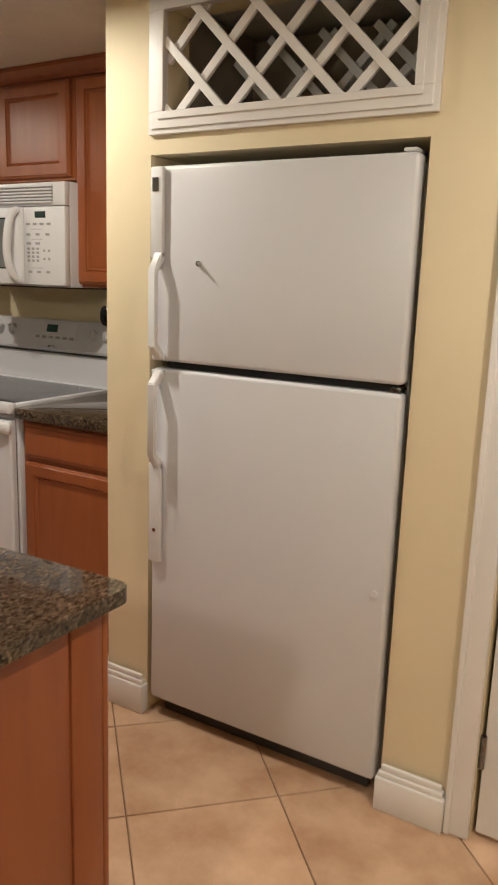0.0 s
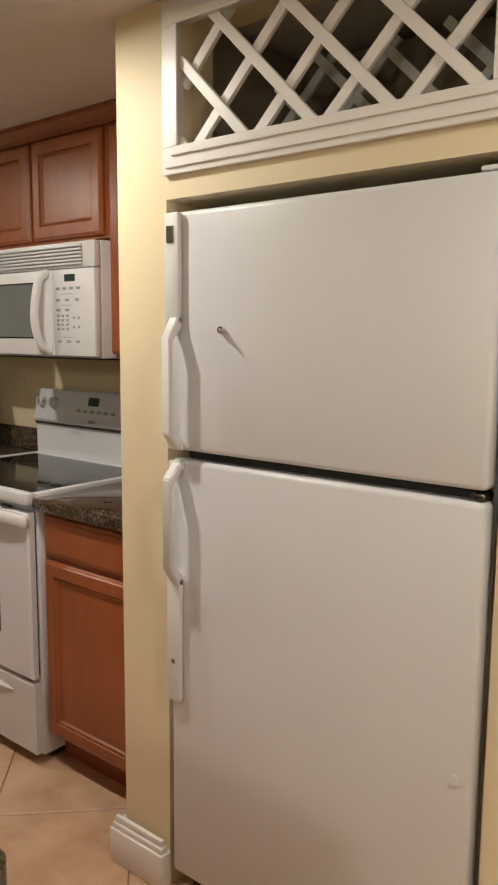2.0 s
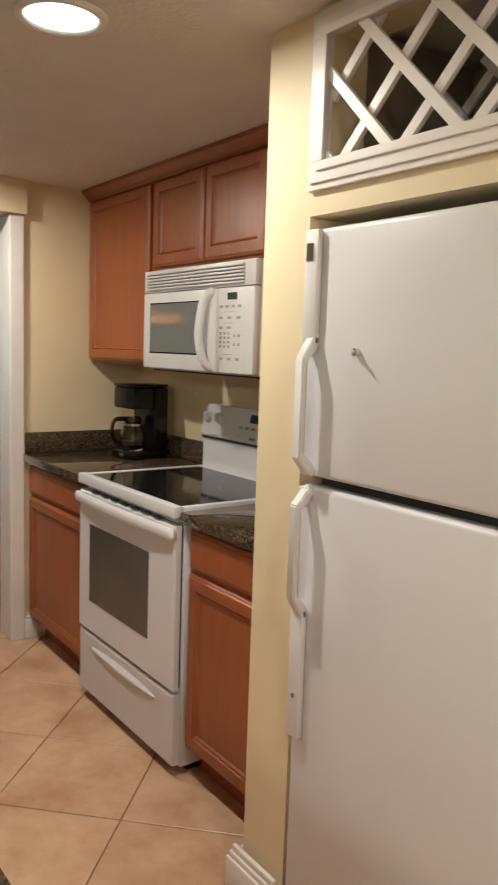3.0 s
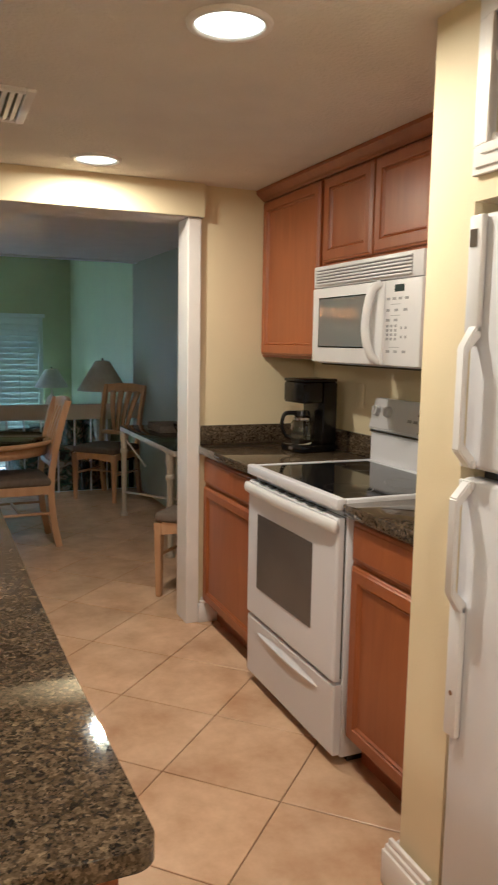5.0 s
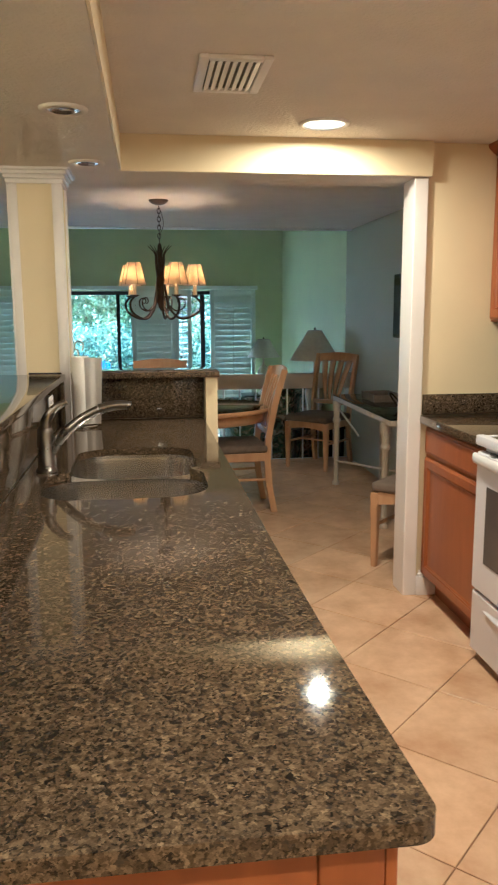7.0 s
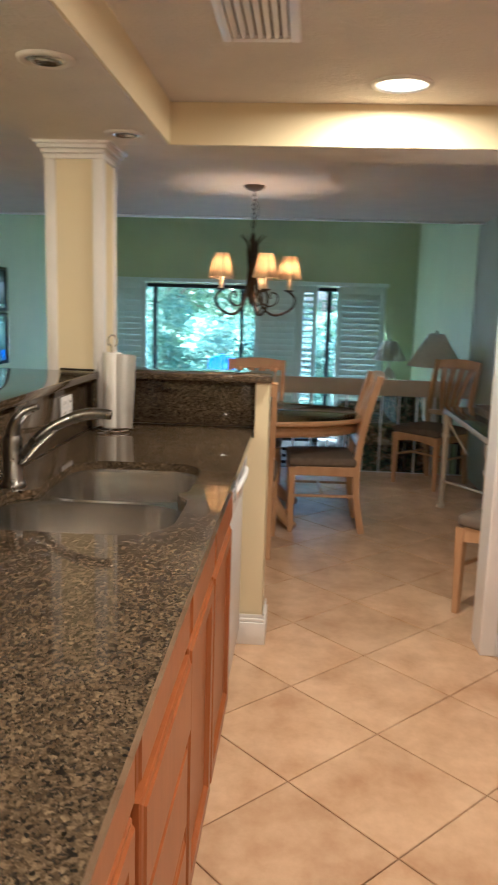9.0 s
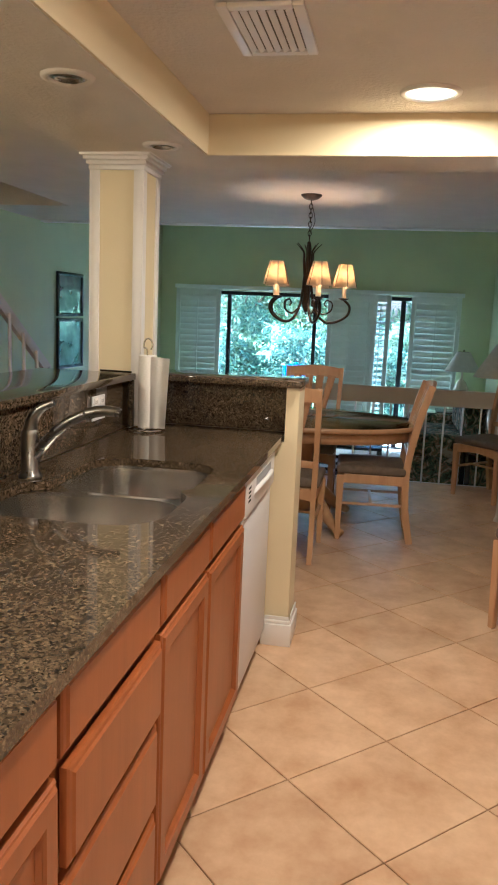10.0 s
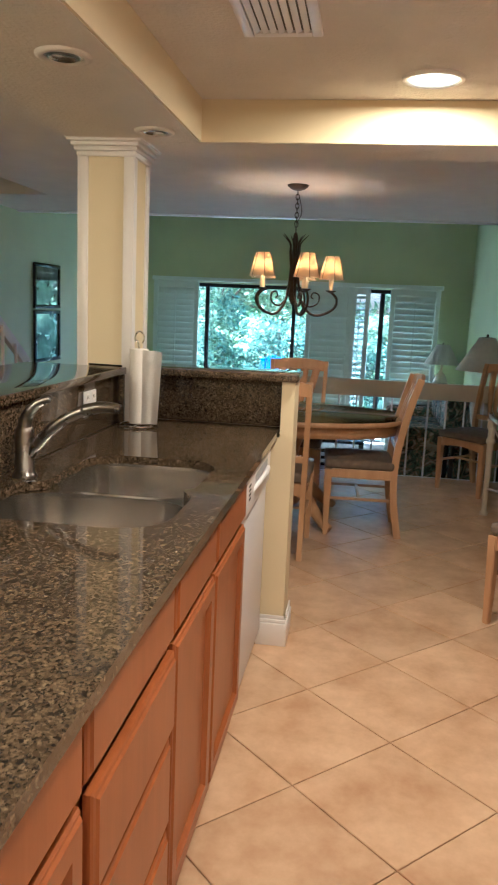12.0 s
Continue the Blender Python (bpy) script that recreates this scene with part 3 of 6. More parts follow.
for layer, (y_fall, y_rise, shift) in enumerate(((FRIDGE - 0.008, FRIDGE + 0.005, 0.0), (FRIDGE + 0.35, FRIDGE + 0.363, 0.03))):
    for k in range(-5, 7):
        ends = diagonal(0.852 + shift + 0.172 * k, False)
        if ends:
            part("slat", strip(*ends, y_fall), WHITE, rack, smooth=False)
        ends = diagonal(-3.006 + shift + 0.172 * k, True)
        if ends:
            part("slat", strip(*ends, y_rise), WHITE, rack, smooth=False)
# lining boards, darkened by colour so that the recess reads as shaded
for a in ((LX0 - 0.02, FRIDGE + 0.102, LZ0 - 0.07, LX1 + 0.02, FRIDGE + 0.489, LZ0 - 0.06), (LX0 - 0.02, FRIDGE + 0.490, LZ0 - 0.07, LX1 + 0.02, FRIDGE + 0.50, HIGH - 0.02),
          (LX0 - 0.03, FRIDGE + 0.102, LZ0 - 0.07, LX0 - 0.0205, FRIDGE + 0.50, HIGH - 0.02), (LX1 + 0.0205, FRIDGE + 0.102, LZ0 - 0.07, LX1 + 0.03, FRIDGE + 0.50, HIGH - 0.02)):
    part("inner_board", boxed(*a), RACKSHADE, rack, "board inside the rack, coloured grey-brown for the shade there", smooth=False)

# ---- door to the right of the refrigerator ----
bm = bmesh.new()
box(bm, -0.236, FRIDGE - 0.018, 0, -0.172, FRIDGE - 0.0005, 2.12, bevel=0.004)
box(bm, -0.236, FRIDGE - 0.026, 0, -0.220, FRIDGE - 0.0005, 2.121, bevel=0.004)
box(bm, -0.1715, FRIDGE - 0.018, 2.055, 0.81, FRIDGE - 0.0005, 2.12, bevel=0.004)
box(bm, 0.745, FRIDGE - 0.018, 0, 0.81, FRIDGE - 0.0005, 2.0545, bevel=0.004)
setting("trim_door", bm, WHITE, "white moulded door casing", "trim")
door1 = setting("door_1", front(-0.160, 0.740, 0.012, 2.045, FRIDGE + 0.016, -1, ((0, -0.035), (0, 0), (0.11, 0), (0.122, -0.008), (0.15, -0.008))), WHITE, "closed white painted panel door", "door")
for hz in (0.25, 1.05, 1.85):
    part("hinge", cyled((-0.162, FRIDGE + 0.006, hz - 0.045), (-0.162, FRIDGE + 0.006, hz + 0.045), 0.008), NICKEL, door1, "dull metal door hinge")

# ---- range ----
RX0, RX1, RY = -2.738, -1.976, 2.03
rg = thing("range", (-2.357, 2.3, 0), "white freestanding electric range with black glass cooktop", "range")
part("body", boxed(RX0, RY, 0.03, RX1, 2.63, 0.895, bevel=0.003), APPLIANCE, rg)
rim = bmesh.new()
for a in ((RX0 - 0.001, 1.985, 0.895, RX1 + 0.001, 2.022, 0.935), (RX0 - 0.001, 2.0225, 0.895, RX0 + 0.026, 2.575, 0.932), (RX1 - 0.026, 2.0225, 0.895, RX1 + 0.001, 2.575, 0.932), (RX0 + 0.0265, 2.545, 0.895, RX1 - 0.0265, 2.575, 0.932)):
    box(rim, *a, bevel=0.006)
part("cooktop_rim", rim, APPLIANCE, rg)
glass_top = part("cooktop", boxed(RX0 + 0.0262, 2.0222, 0.90, RX1 - 0.0262, 2.5448, 0.9285), BLACKGLASS, rg, "glossy black ceramic cooktop")
for cx, cy, rr in ((-2.55, 2.14, 0.10), (-2.17, 2.14, 0.085), (-2.55, 2.41, 0.075), (-2.17, 2.41, 0.10)):
    bm = bmesh.new()
    lathe(bm, ((rr, 0.9288), (rr + 0.004, 0.9288)), (cx, cy, 0), n=36)
    part("burner_ring", bm, STEEL, glass_top, "thin grey burner ring")
# backguard
bm = bmesh.new()
prof = ((2.575, 0.905), (2.628, 0.905), (2.628, 1.205), (2.592, 1.205), (2.560, 1.075), (2.575, 1.06))
va = [bm.verts.new((RX0 + 0.004, y, z)) for y, z in prof]
vb = [bm.verts.new((RX1 - 0.004, y, z)) for y, z in prof]
for i in range(6):
    bm.faces.new((va[i], va[(i + 1) % 6], vb[(i + 1) % 6], vb[i]))
bm.faces.new(va)
bm.faces.new(vb)
bmesh.ops.recalc_face_normals(bm, faces=bm.faces)
bmesh.ops.bevel(bm, geom=list(bm.edges), offset=0.004, segments=2, affect="EDGES")
guard = part("backguard", bm, APPLIANCE, rg)
part("seam", boxed(RX0 + 0.006, 2.568, 1.058, RX1 - 0.006, 2.577, 1.068), DARKGAP, guard, "dark seam under the controls")
SLOPE = Vector((0, 0.032, 0.13)).normalized()
NORM = Vector((0, -0.13, 0.032)).normalized()


def on_guard(x, up):
    return Vector((x, 2.560, 1.075)) + SLOPE * up


for kx in (-2.69, -2.605, -2.105, -2.025):
    p = on_guard(kx, 0.078)
    knob = part("knob", cyled(p, p + NORM * 0.020, 0.026, 0.021, n=24), PLASTIC, guard, "round white knob")
    part("grip", boxed(kx - 0.005, p.y - 0.029, p.z - 0.012, kx + 0.005, p.y - 0.012, p.z + 0.022, bevel=0.003), PLASTIC, knob)


def plate(x0, x1, u0, u1, lift=0.002):
    bm = bmesh.new()
    q = [on_guard(x, u) + NORM * lift for x, u in ((x0, u0), (x1, u0), (x1, u1), (x0, u1))]
    q += [v - NORM * lift for v in q]
    vs = [bm.verts.new(v) for v in q]
    for f in ((0, 1, 2, 3), (0, 4, 5, 1), (1, 5, 6, 2), (2, 6, 7, 3), (3, 7, 4, 0)):
        bm.faces.new([vs[i] for i in f])
    bmesh.ops.recalc_face_normals(bm, faces=bm.faces)
    return bm


panel = part("control_plate", plate(-2.46, -2.20, 0.035, 0.120), PLASTIC, guard)
part("clock_display", plate(-2.385, -2.320, 0.078, 0.112, 0.004), DISPLAY, guard, "dark green lit clock display")
for i in range(6):
    part("button", plate(-2.45 + i * 0.042, -2.425 + i * 0.042, 0.048, 0.060, 0.004), KEYGREY, guard, "small grey button")
part("badge", plate(-2.365, -2.325, 0.008, 0.018, 0.003), STEEL, guard, "small grey oval badge")
# oven door, its window, handle and drawer
od = part("oven_door", front(RX0 + 0.004, RX1 - 0.004, 0.305, 0.870, RY - 0.038, -1, ((0, -0.027), (0, -0.008), (0.006, 0), (0.02, 0))), APPLIANCE, rg, smooth=False)
part("oven_window", front(-2.630, -2.150, 0.435, 0.745, RY - 0.0395, -1, ((0, -0.002), (0, 0.001), (0.012, 0.001), (0.016, 0.0), (0.02, 0.0))), OVENGLASS, od, "dark tinted oven window")
bm = bmesh.new()
pts = smooth_path([(RX0 + 0.010, RY - 0.036, 0.842), (RX0 + 0.045, RY - 0.056, 0.846), (-2.36, RY - 0.066, 0.846), (RX1 - 0.045, RY - 0.056, 0.846), (RX1 - 0.010, RY - 0.036, 0.842)], 8)
tube(bm, pts, 0.011, n=14)
bmesh.ops.scale(bm, vec=(1, 1, 2.0), space=Matrix.Translation((0, 0, -0.846)), verts=bm.verts)
part("handle", bm, PLASTIC, od, "wide white oven handle")
# dark filler for the shade in the gap between oven door and body
part("gasket", boxed(RX0 + 0.012, RY - 0.0112, 0.31, RX1 - 0.012, RY - 0.001, 0.868), DARKGAP, rg, "dark strip for the shaded gap behind the oven door")
for i in range(7):
    part("vent_slot", boxed(-2.62 + i * 0.082, RY - 0.0395, 0.8735, -2.575 + i * 0.082, RY - 0.02, 0.8795, bevel=0.001), DARKGAP, od, "dark vent slot")
dr = part("drawer", front(RX0 + 0.004, RX1 - 0.004, 0.040, 0.292, RY - 0.034, -1, ((0, -0.032), (0, -0.006), (0.006, 0), (0.02, 0))), APPLIANCE, rg, smooth=False)
bm = bmesh.new()
rings = []
for k in range(17):
    f = k / 16
    g = math.sin(math.pi * f) ** 0.45 + 0.02
    x = -2.63 + 0.54 * f
    rings.append([bm.verts.new((x, RY - 0.0335 - d * g, 0.240 + u * g)) for d, u in ((0, 0.020), (0.004, 0.012), (0.013, 0.006), (0.015, 0.0), (0.009, -0.008), (0, -0.013))])
for a, b in zip(rings, rings[1:]):
    for k in range(6):
        bm.faces.new((a[k], a[(k + 1) % 6], b[(k + 1) % 6], b[k]))
bm.faces.new(rings[0])
bm.faces.new(rings[-1])
bmesh.ops.recalc_face_normals(bm, faces=bm.faces)
part("drawer_grip", bm, APPLIANCE, dr)
part("foot", boxed(RX0 + 0.02, 2.07, 0, RX1 - 0.02, 2.55, 0.03), DARKGAP, rg, "dark plinth under the range")

# ---- microwave ----
MX0, MX1, MY, MZ0, MZ1 = -2.716, -1.952, 2.260, 1.357, 1.750
mw = thing("microwave", (-2.34, 2.45, MZ0), "white over-the-range microwave under the upper cabinets", "microwave")
part("body", boxed(MX0, MY + 0.03, MZ0, MX1, UB, MZ1, bevel=0.004), APPLIANCE, mw)
grille = part("vent_grille", boxed(MX0, MY + 0.002, MZ1 - 0.088, MX1, MY + 0.0295, MZ1 - 0.002, bevel=0.004), PLASTIC, mw)
part("grille_recess", boxed(MX0 + 0.03, MY - 0.0005, MZ1 - 0.078, MX1 - 0.06, MY + 0.0015, MZ1 - 0.014), KEYGREY, grille, "grey grille recess")
for i in range(6):
    z = MZ1 - 0.079 + i * 0.0118
    part("slat", boxed(MX0 + 0.028, MY - 0.008, z, MX1 - 0.058, MY - 0.0006, z + 0.0068, bevel=0.0015), PLASTIC, grille)
part("window_border", boxed(MX0 + 0.055, MY - 0.0012, MZ0 + 0.065, -2.270, MY + 0.001, MZ1 - 0.130), BLACK, mw, "thin dark window border")
mdoor = part("door", boxed(MX0, MY, MZ0 + 0.006, -2.175, MY + 0.0295, MZ1 - 0.091, bevel=0.005), PLASTIC, mw)
part("window", front(MX0 + 0.06, -2.275, MZ0 + 0.07, MZ1 - 0.135, MY - 0.0015, -1, ((0, -0.0012), (0, 0.001), (0.006, 0.001), (0.009, 0.0004), (0.012, 0.0004))), MWGLASS, mdoor, "grey reflecting microwave window")
bm = bmesh.new()
tube(bm, smooth_path([(-2.205, MY + 0.004, MZ0 + 0.018), (-2.212, MY - 0.030, MZ0 + 0.05), (-2.216, MY - 0.048, 1.50), (-2.212, MY - 0.030, MZ1 - 0.13), (-2.205, MY + 0.004, MZ1 - 0.10)]), 0.016, n=12)
part("handle", bm, PLASTIC, mdoor, "bowed white door handle")
mp = part("control_panel", boxed(-2.172, MY, MZ0 + 0.006, MX1, MY + 0.0295, MZ1 - 0.091, bevel=0.005), PLASTIC, mw)
part("display", boxed(-2.108, MY - 0.0015, MZ1 - 0.133, -2.052, MY + 0.001, MZ1 - 0.109), DISPLAY, mp, "dark green display")
PADS = [(x, 1.594, 0.020) for x in (-2.156, -2.120, -2.083, -2.045)] + [(x, 1.555, 0.020) for x in (-2.156, -2.106, -2.052)] + [(x, 1.521, 0.022) for x in (-2.156, -2.108)]
PADS += [(x, z, 0.013) for z in (1.501, 1.486, 1.471, 1.456) for x in (-2.153, -2.128, -2.103)] + [(x, z, 0.010) for z in (1.494, 1.463) for x in (-2.066, -2.040)]
PADS += [(x, 1.413, 0.020) for x in (-2.150, -2.102, -2.052)]
for x, z, w in PADS:
    part("button", boxed(x, MY - 0.0012, z - 0.0045, x + w, MY + 0.001, z + 0.0045), KEYGREY, mp, "grey printed key")
for z in (1.575, 1.537, 1.428):
    part("print_line", boxed(-2.130, MY - 0.0011, z - 0.001, -2.070, MY + 0.001, z + 0.001), KEYGREY, mp, "thin grey printed line")
part("base", boxed(MX0 + 0.02, MY + 0.04, MZ0 - 0.006, MX1 - 0.02, UB - 0.02, MZ0 - 0.0005), DARKGAP, mw, "dark underside")

# ---- coffee maker ----
cm = thing("coffee_maker", (-3.125, 2.475, CT + 0.001), "black drip coffee maker with a glass carafe", "coffee maker")
cm.rotation_euler[2] = radians(10)
cm.scale = (0.82, 0.82, 1.0)
part("base", boxed(-0.10, -0.14, 0, 0.10, 0.12, 0.035, bevel=0.008), BLACK, cm, here=False)
part("tank", boxed(-0.10, 0.015, 0.036, 0.10, 0.12, 0.335, bevel=0.012), BLACK, cm, here=False)
part("brew_head", boxed(-0.098, -0.13, 0.235, 0.098, 0.0145, 0.335, bevel=0.014), BLACK, cm, here=False)
part("lid", boxed(-0.098, -0.128, 0.3355, 0.098, 0.118, 0.350, bevel=0.006), BLACK, cm, here=False)
bm = bmesh.new()
lathe(bm, ((0.055, 0.0), (0.068, 0.02), (0.072, 0.06), (0.064, 0.10), (0.048, 0.125), (0.045, 0.135), (0.042, 0.133), (0.060, 0.10), (0.068, 0.06), (0.064, 0.02), (0.0, 0.004)), (0, -0.062, 0.036))
car = part("carafe", bm, GLASS, cm, "clear glass carafe", here=False)
part("carafe_lid", cyled((0, -0.062, 0.172), (0, -0.062, 0.195), 0.050, 0.042), BLACK, car, here=False)
part("carafe_band", cyled((0, -0.062, 0.150), (0, -0.062, 0.163), 0.053, caps=False), STEEL, car, "thin metal band", here=False)
bm = bmesh.new()
tube(bm, smooth_path([(-0.01, -0.105, 0.185), (-0.03, -0.165, 0.180), (-0.035, -0.182, 0.13), (-0.03, -0.160, 0.08), (-0.015, -0.128, 0.065)]), 0.011)
part("handle", bm, BLACK, car, here=False)
part("switch", boxed(-0.02, -0.1425, 0.010, 0.02, -0.1395, 0.025), STEEL, cm, "small grey switch", here=False)

# utensils in a dark crock
utensil = thing("utensil_crock", (-1.70, 2.36, CT + 0.001), "dark crock of cooking utensils on the worktop", "utensil holder")
bm = bmesh.new()
lathe(bm, ((0.0, 0.0), (0.045, 0.0), (0.052, 0.02), (0.055, 0.13), (0.058, 0.15), (0.052, 0.15), (0.048, 0.02), (0.0, 0.012)), n=24)
part("crock", bm, BRONZE, utensil, here=False)
for dx, dy, h, r in ((-0.115, -0.03, 0.355, 0.026), (-0.06, 0.02, 0.36, 0.022), (0.03, 0.01, 0.34, 0.024)):
    bm = bmesh.new()
    tube(bm, smooth_path([(0, 0, 0.02), (dx * 0.5, dy * 0.5, h * 0.5), (dx, dy, h - 0.03)]), 0.006, n=8)
    made = bmesh.ops.create_uvsphere(bm, u_segments=12, v_segments=8, radius=r)["verts"]
    bmesh.ops.transform(bm, matrix=Matrix.Translation((dx, dy, h - 0.02)) @ Matrix.Diagonal((1, 0.4, 1.5, 1)), verts=made)
    part("utensil", bm, BLACK, utensil, here=False)
solid("outlet_plate", boxed(-2.985, BACK - 0.008, 1.14, -2.915, BACK - 0.0005, 1.255, bevel=0.003), CREAM, "cream wall outlet plate above the worktop", "outlet")

# ---- peninsula ----
PF, PX = 0.983, -0.550     # counter's front edge and near end
PB = 0.305               # face of the granite splash at the back
body_y = 0.924
cabinet("peninsula_cabinet", -1.287, -0.59, 0, 0.893, body_y, PB - 0.02, 1, (("drawer", -1.279, -0.63, 0.748, 0.875), ("door", -1.279, -0.96, 0.125, 0.730), ("door", -0.945, -0.63, 0.125, 0.730)),
        "cherry peninsula cabinet with a wide drawer and doors")
cabinet("peninsula_cabinet", -1.786, -1.289, 0, 0.893, body_y, PB - 0.02, 1,
        (("drawer", -1.776, -1.297, 0.750, 0.875), ("drawer", -1.776, -1.306, 0.560, 0.729, 0.006), ("drawer", -1.776, -1.297, 0.345, 0.540), ("drawer", -1.776, -1.297, 0.125, 0.325)),
        "cherry drawer cabinet with one drawer slightly open")
cabinet("peninsula_cabinet", -2.708, -1.788, 0, 0.66, body_y, PB - 0.02, 1,
        (("drawer", -2.208, -1.797, 0.750, 0.875), ("drawer", -2.698, -2.221, 0.750, 0.875), ("door", -2.208, -1.797, 0.125, 0.732), ("door", -2.698, -2.221, 0.125, 0.732)),
        "cherry sink cabinet with two doors and false drawers")
solid("sink_apron", boxed(-2.708, body_y - 0.018, 0.6605, -1.788, body_y, 0.893), CHERRY, "cherry rail in front of the sink", "rail")
end = thing("end_panel", (-0.58, 0.6, 0), "cherry finished end panel of the peninsula", "panel")
part("panel", boxed(-0.5895, PB - 0.02, 0, -0.574, body_y - 0.064, 0.893, bevel=0.002), CHERRY, end)
part("stile", boxed(-0.5895, body_y - 0.0635, 0, -0.570, body_y + 0.006, 0.893, bevel=0.003), CHERRY, end)
solid("corner_post", boxed(-0.628, body_y + 0.0065, 0.10, -0.5705, body_y + 0.020, 0.893, bevel=0.003), CHERRY, "cherry corner stile of the peninsula", "panel")

# dishwasher
dw = thing("dishwasher", (-3.02, 0.6, 0), "white dishwasher built in at the peninsula's end", "dishwasher")
part("body", boxed(-3.325, PB, 0.10, -2.712, 0.880, 0.69), APPLIANCE, dw)
part("toe_panel", boxed(-3.325, PB, 0, -2.712, 0.85, 0.0995), APPLIANCE, dw)
part("door", boxed(-3.318, 0.881, 0.105, -2.715, 0.931, 0.735, bevel=0.004), APPLIANCE, dw)
cp = part("control_panel", boxed(-3.318, 0.881, 0.740, -2.715, 0.944, 0.890, bevel=0.010, segments=3), PLASTIC, dw)
for i in range(4):
    part("vent_slot", boxed(-2.80, 0.9425, 0.790 + i * 0.015, -2.755, 0.9445, 0.798 + i * 0.015), DARKGAP, cp, "dark vent slot")
# no hollow here: a flat grey plate paints the hand recess's shade
part("recess_shade", boxed(-3.22, 0.9425, 0.815, -2.90, 0.9443, 0.850), KEYGREY, cp, "flat grey plate for the shade of the hand recess")
bm = bmesh.new()
tube(bm, smooth_path([(-3.26, 0.938, 0.80), (-3.20, 0.950, 0.812), (-3.06, 0.957, 0.818), (-2.92, 0.950, 0.812), (-2.86, 0.938, 0.80)]), 0.009, n=10)
part("handle", bm, PLASTIC, cp, "bowed white door handle")

# sink outline shared by the counter's cut-out and the bowls
def rounded(x0, y0, x1, y1, r, n=7):
    pts = []
    for cx, cy, a0 in ((x1 - r, y1 - r, 0), (x0 + r, y1 - r, 90), (x0 + r, y0 + r, 180), (x1 - r, y0 + r, 270)):
        for k in range(n + 1):
            a = radians(a0 + 90 * k / n)
            pts.append((cx + r * math.cos(a), cy + r * math.sin(a)))
    return pts


def arc(cx, cy, r, a0, a1, n=8):
    return [(cx + r * math.cos(radians(a0 + (a1 - a0) * k / n)), cy + r * math.sin(radians(a0 + (a1 - a0) * k / n))) for k in range(n + 1)]


# a large D-shaped bowl towards the room's near end and a smaller one beyond, set back at the front
SX0, SX1, SM = -2.722, -1.938, -2.312
NF, FF, NB, FB = 0.866, 0.852, 0.382, 0.442      # front and back of the near and the far bowl
cut = (arc(SX1 - 0.13, NF - 0.13, 0.13, 0, 90) + [(SM + 0.08, NF), (SM + 0.045, NF - 0.005), (SM + 0.022, NF - 0.018), (SM + 0.004, NF - 0.032), (SM - 0.018, NF - 0.040), (SM - 0.05, FF)]
       + arc(SX0 + 0.11, FF - 0.11, 0.11, 90, 180) + arc(SX0 + 0.11, FB + 0.11, 0.11, 180, 270)
       + [(SM - 0.05, FB + 0.001), (SM - 0.018, FB + 0.006), (SM + 0.004, FB - 0.002), (SM + 0.025, FB - 0.030), (SM + 0.05, FB - 0.058), (SM + 0.085, NB + 0.002)] + arc(SX1 - 0.13, NB + 0.13, 0.13, 270, 360))
NEAR_BOWL = rounded(SM + 0.010, NB - 0.007, SX1 + 0.008, NF + 0.007, 0.13)
FAR_BOWL = rounded(SX0 - 0.008, FB - 0.008, SM - 0.010, FF + 0.007, 0.11)
outline = arc(PX - 0.028, PF - 0.028, 0.028, 90, 0, 8) + [(PX, PB)] + [(-3.537, PB), (-3.537, 0.957), (-2.2, 0.962), (-1.5, 0.964), (-1.0, 0.970)]
bm = bmesh.new()
prism(bm, outline, 0.894, CT, (cut,))
sharp = [e for e in bm.edges if len(e.link_faces) == 2 and e.calc_face_angle(0) > 0.7 and abs(e.verts[0].co.z - e.verts[1].co.z) < 1e-5]
bmesh.ops.bevel(bm, geom=sharp, offset=0.006, segments=3, affect="EDGES", clamp_overlap=True)
solid("worktop", bm, GRANITE, "long speckled brown granite peninsula worktop with sink cut-out", "worktop", smooth=True)


def bowl(outline, depth):
    """An open bowl below the outline, with rounded floor."""
    bm = bmesh.new()
    n = len(outline)
    cx, cy = sum(p[0] for p in outline) / n, sum(p[1] for p in outline) / n
    rings = []
    for f, z in ((1.003, 0.886), (0.985, 0.85), (0.97, 0.90 - depth + 0.03), (0.93, 0.90 - depth + 0.006), (0.86, 0.90 - depth), (0.12, 0.895 - depth)):
        rings.append([bm.verts.new((cx + (x - cx) * f, cy + (y - cy) * f, z)) for x, y in outline])
    for a, b in zip(rings, rings[1:]):
        for i in range(n):
            bm.faces.new((a[i], b[i], b[(i + 1) % n], a[(i + 1) % n]))
    bm.faces.new(rings[-1])
    bmesh.ops.recalc_face_normals(bm, faces=bm.faces)
    return bm, (cx, cy, 0.895 - depth)


sink = thing("sink", (-2.4, 0.63, 0.70), "double-bowl stainless steel undermount sink in the granite", "sink")
for ring, depth in ((NEAR_BOWL, 0.20), (FAR_BOWL, 0.16)):
    bm, (dx, dy, dz) = bowl(ring, depth)
    bw = part("bowl", bm, SINKSTEEL, sink)
    bm = bmesh.new()
    lathe(bm, ((0.055, 0.002), (0.052, 0.004), (0.035, 0.0), (0.030, -0.004), (0.0, -0.004)), (dx, dy, dz + 0.0015))
    part("drain", bm, CHROME, bw, "round chrome drain")
bm = bmesh.new()
prism(bm, rounded(SX0 - 0.03, 0.35, SX1 + 0.03, 0.905, 0.05), 0.882, 0.8932, (NEAR_BOWL, FAR_BOWL))
part("rim", bm, SINKSTEEL, sink, smooth=False)

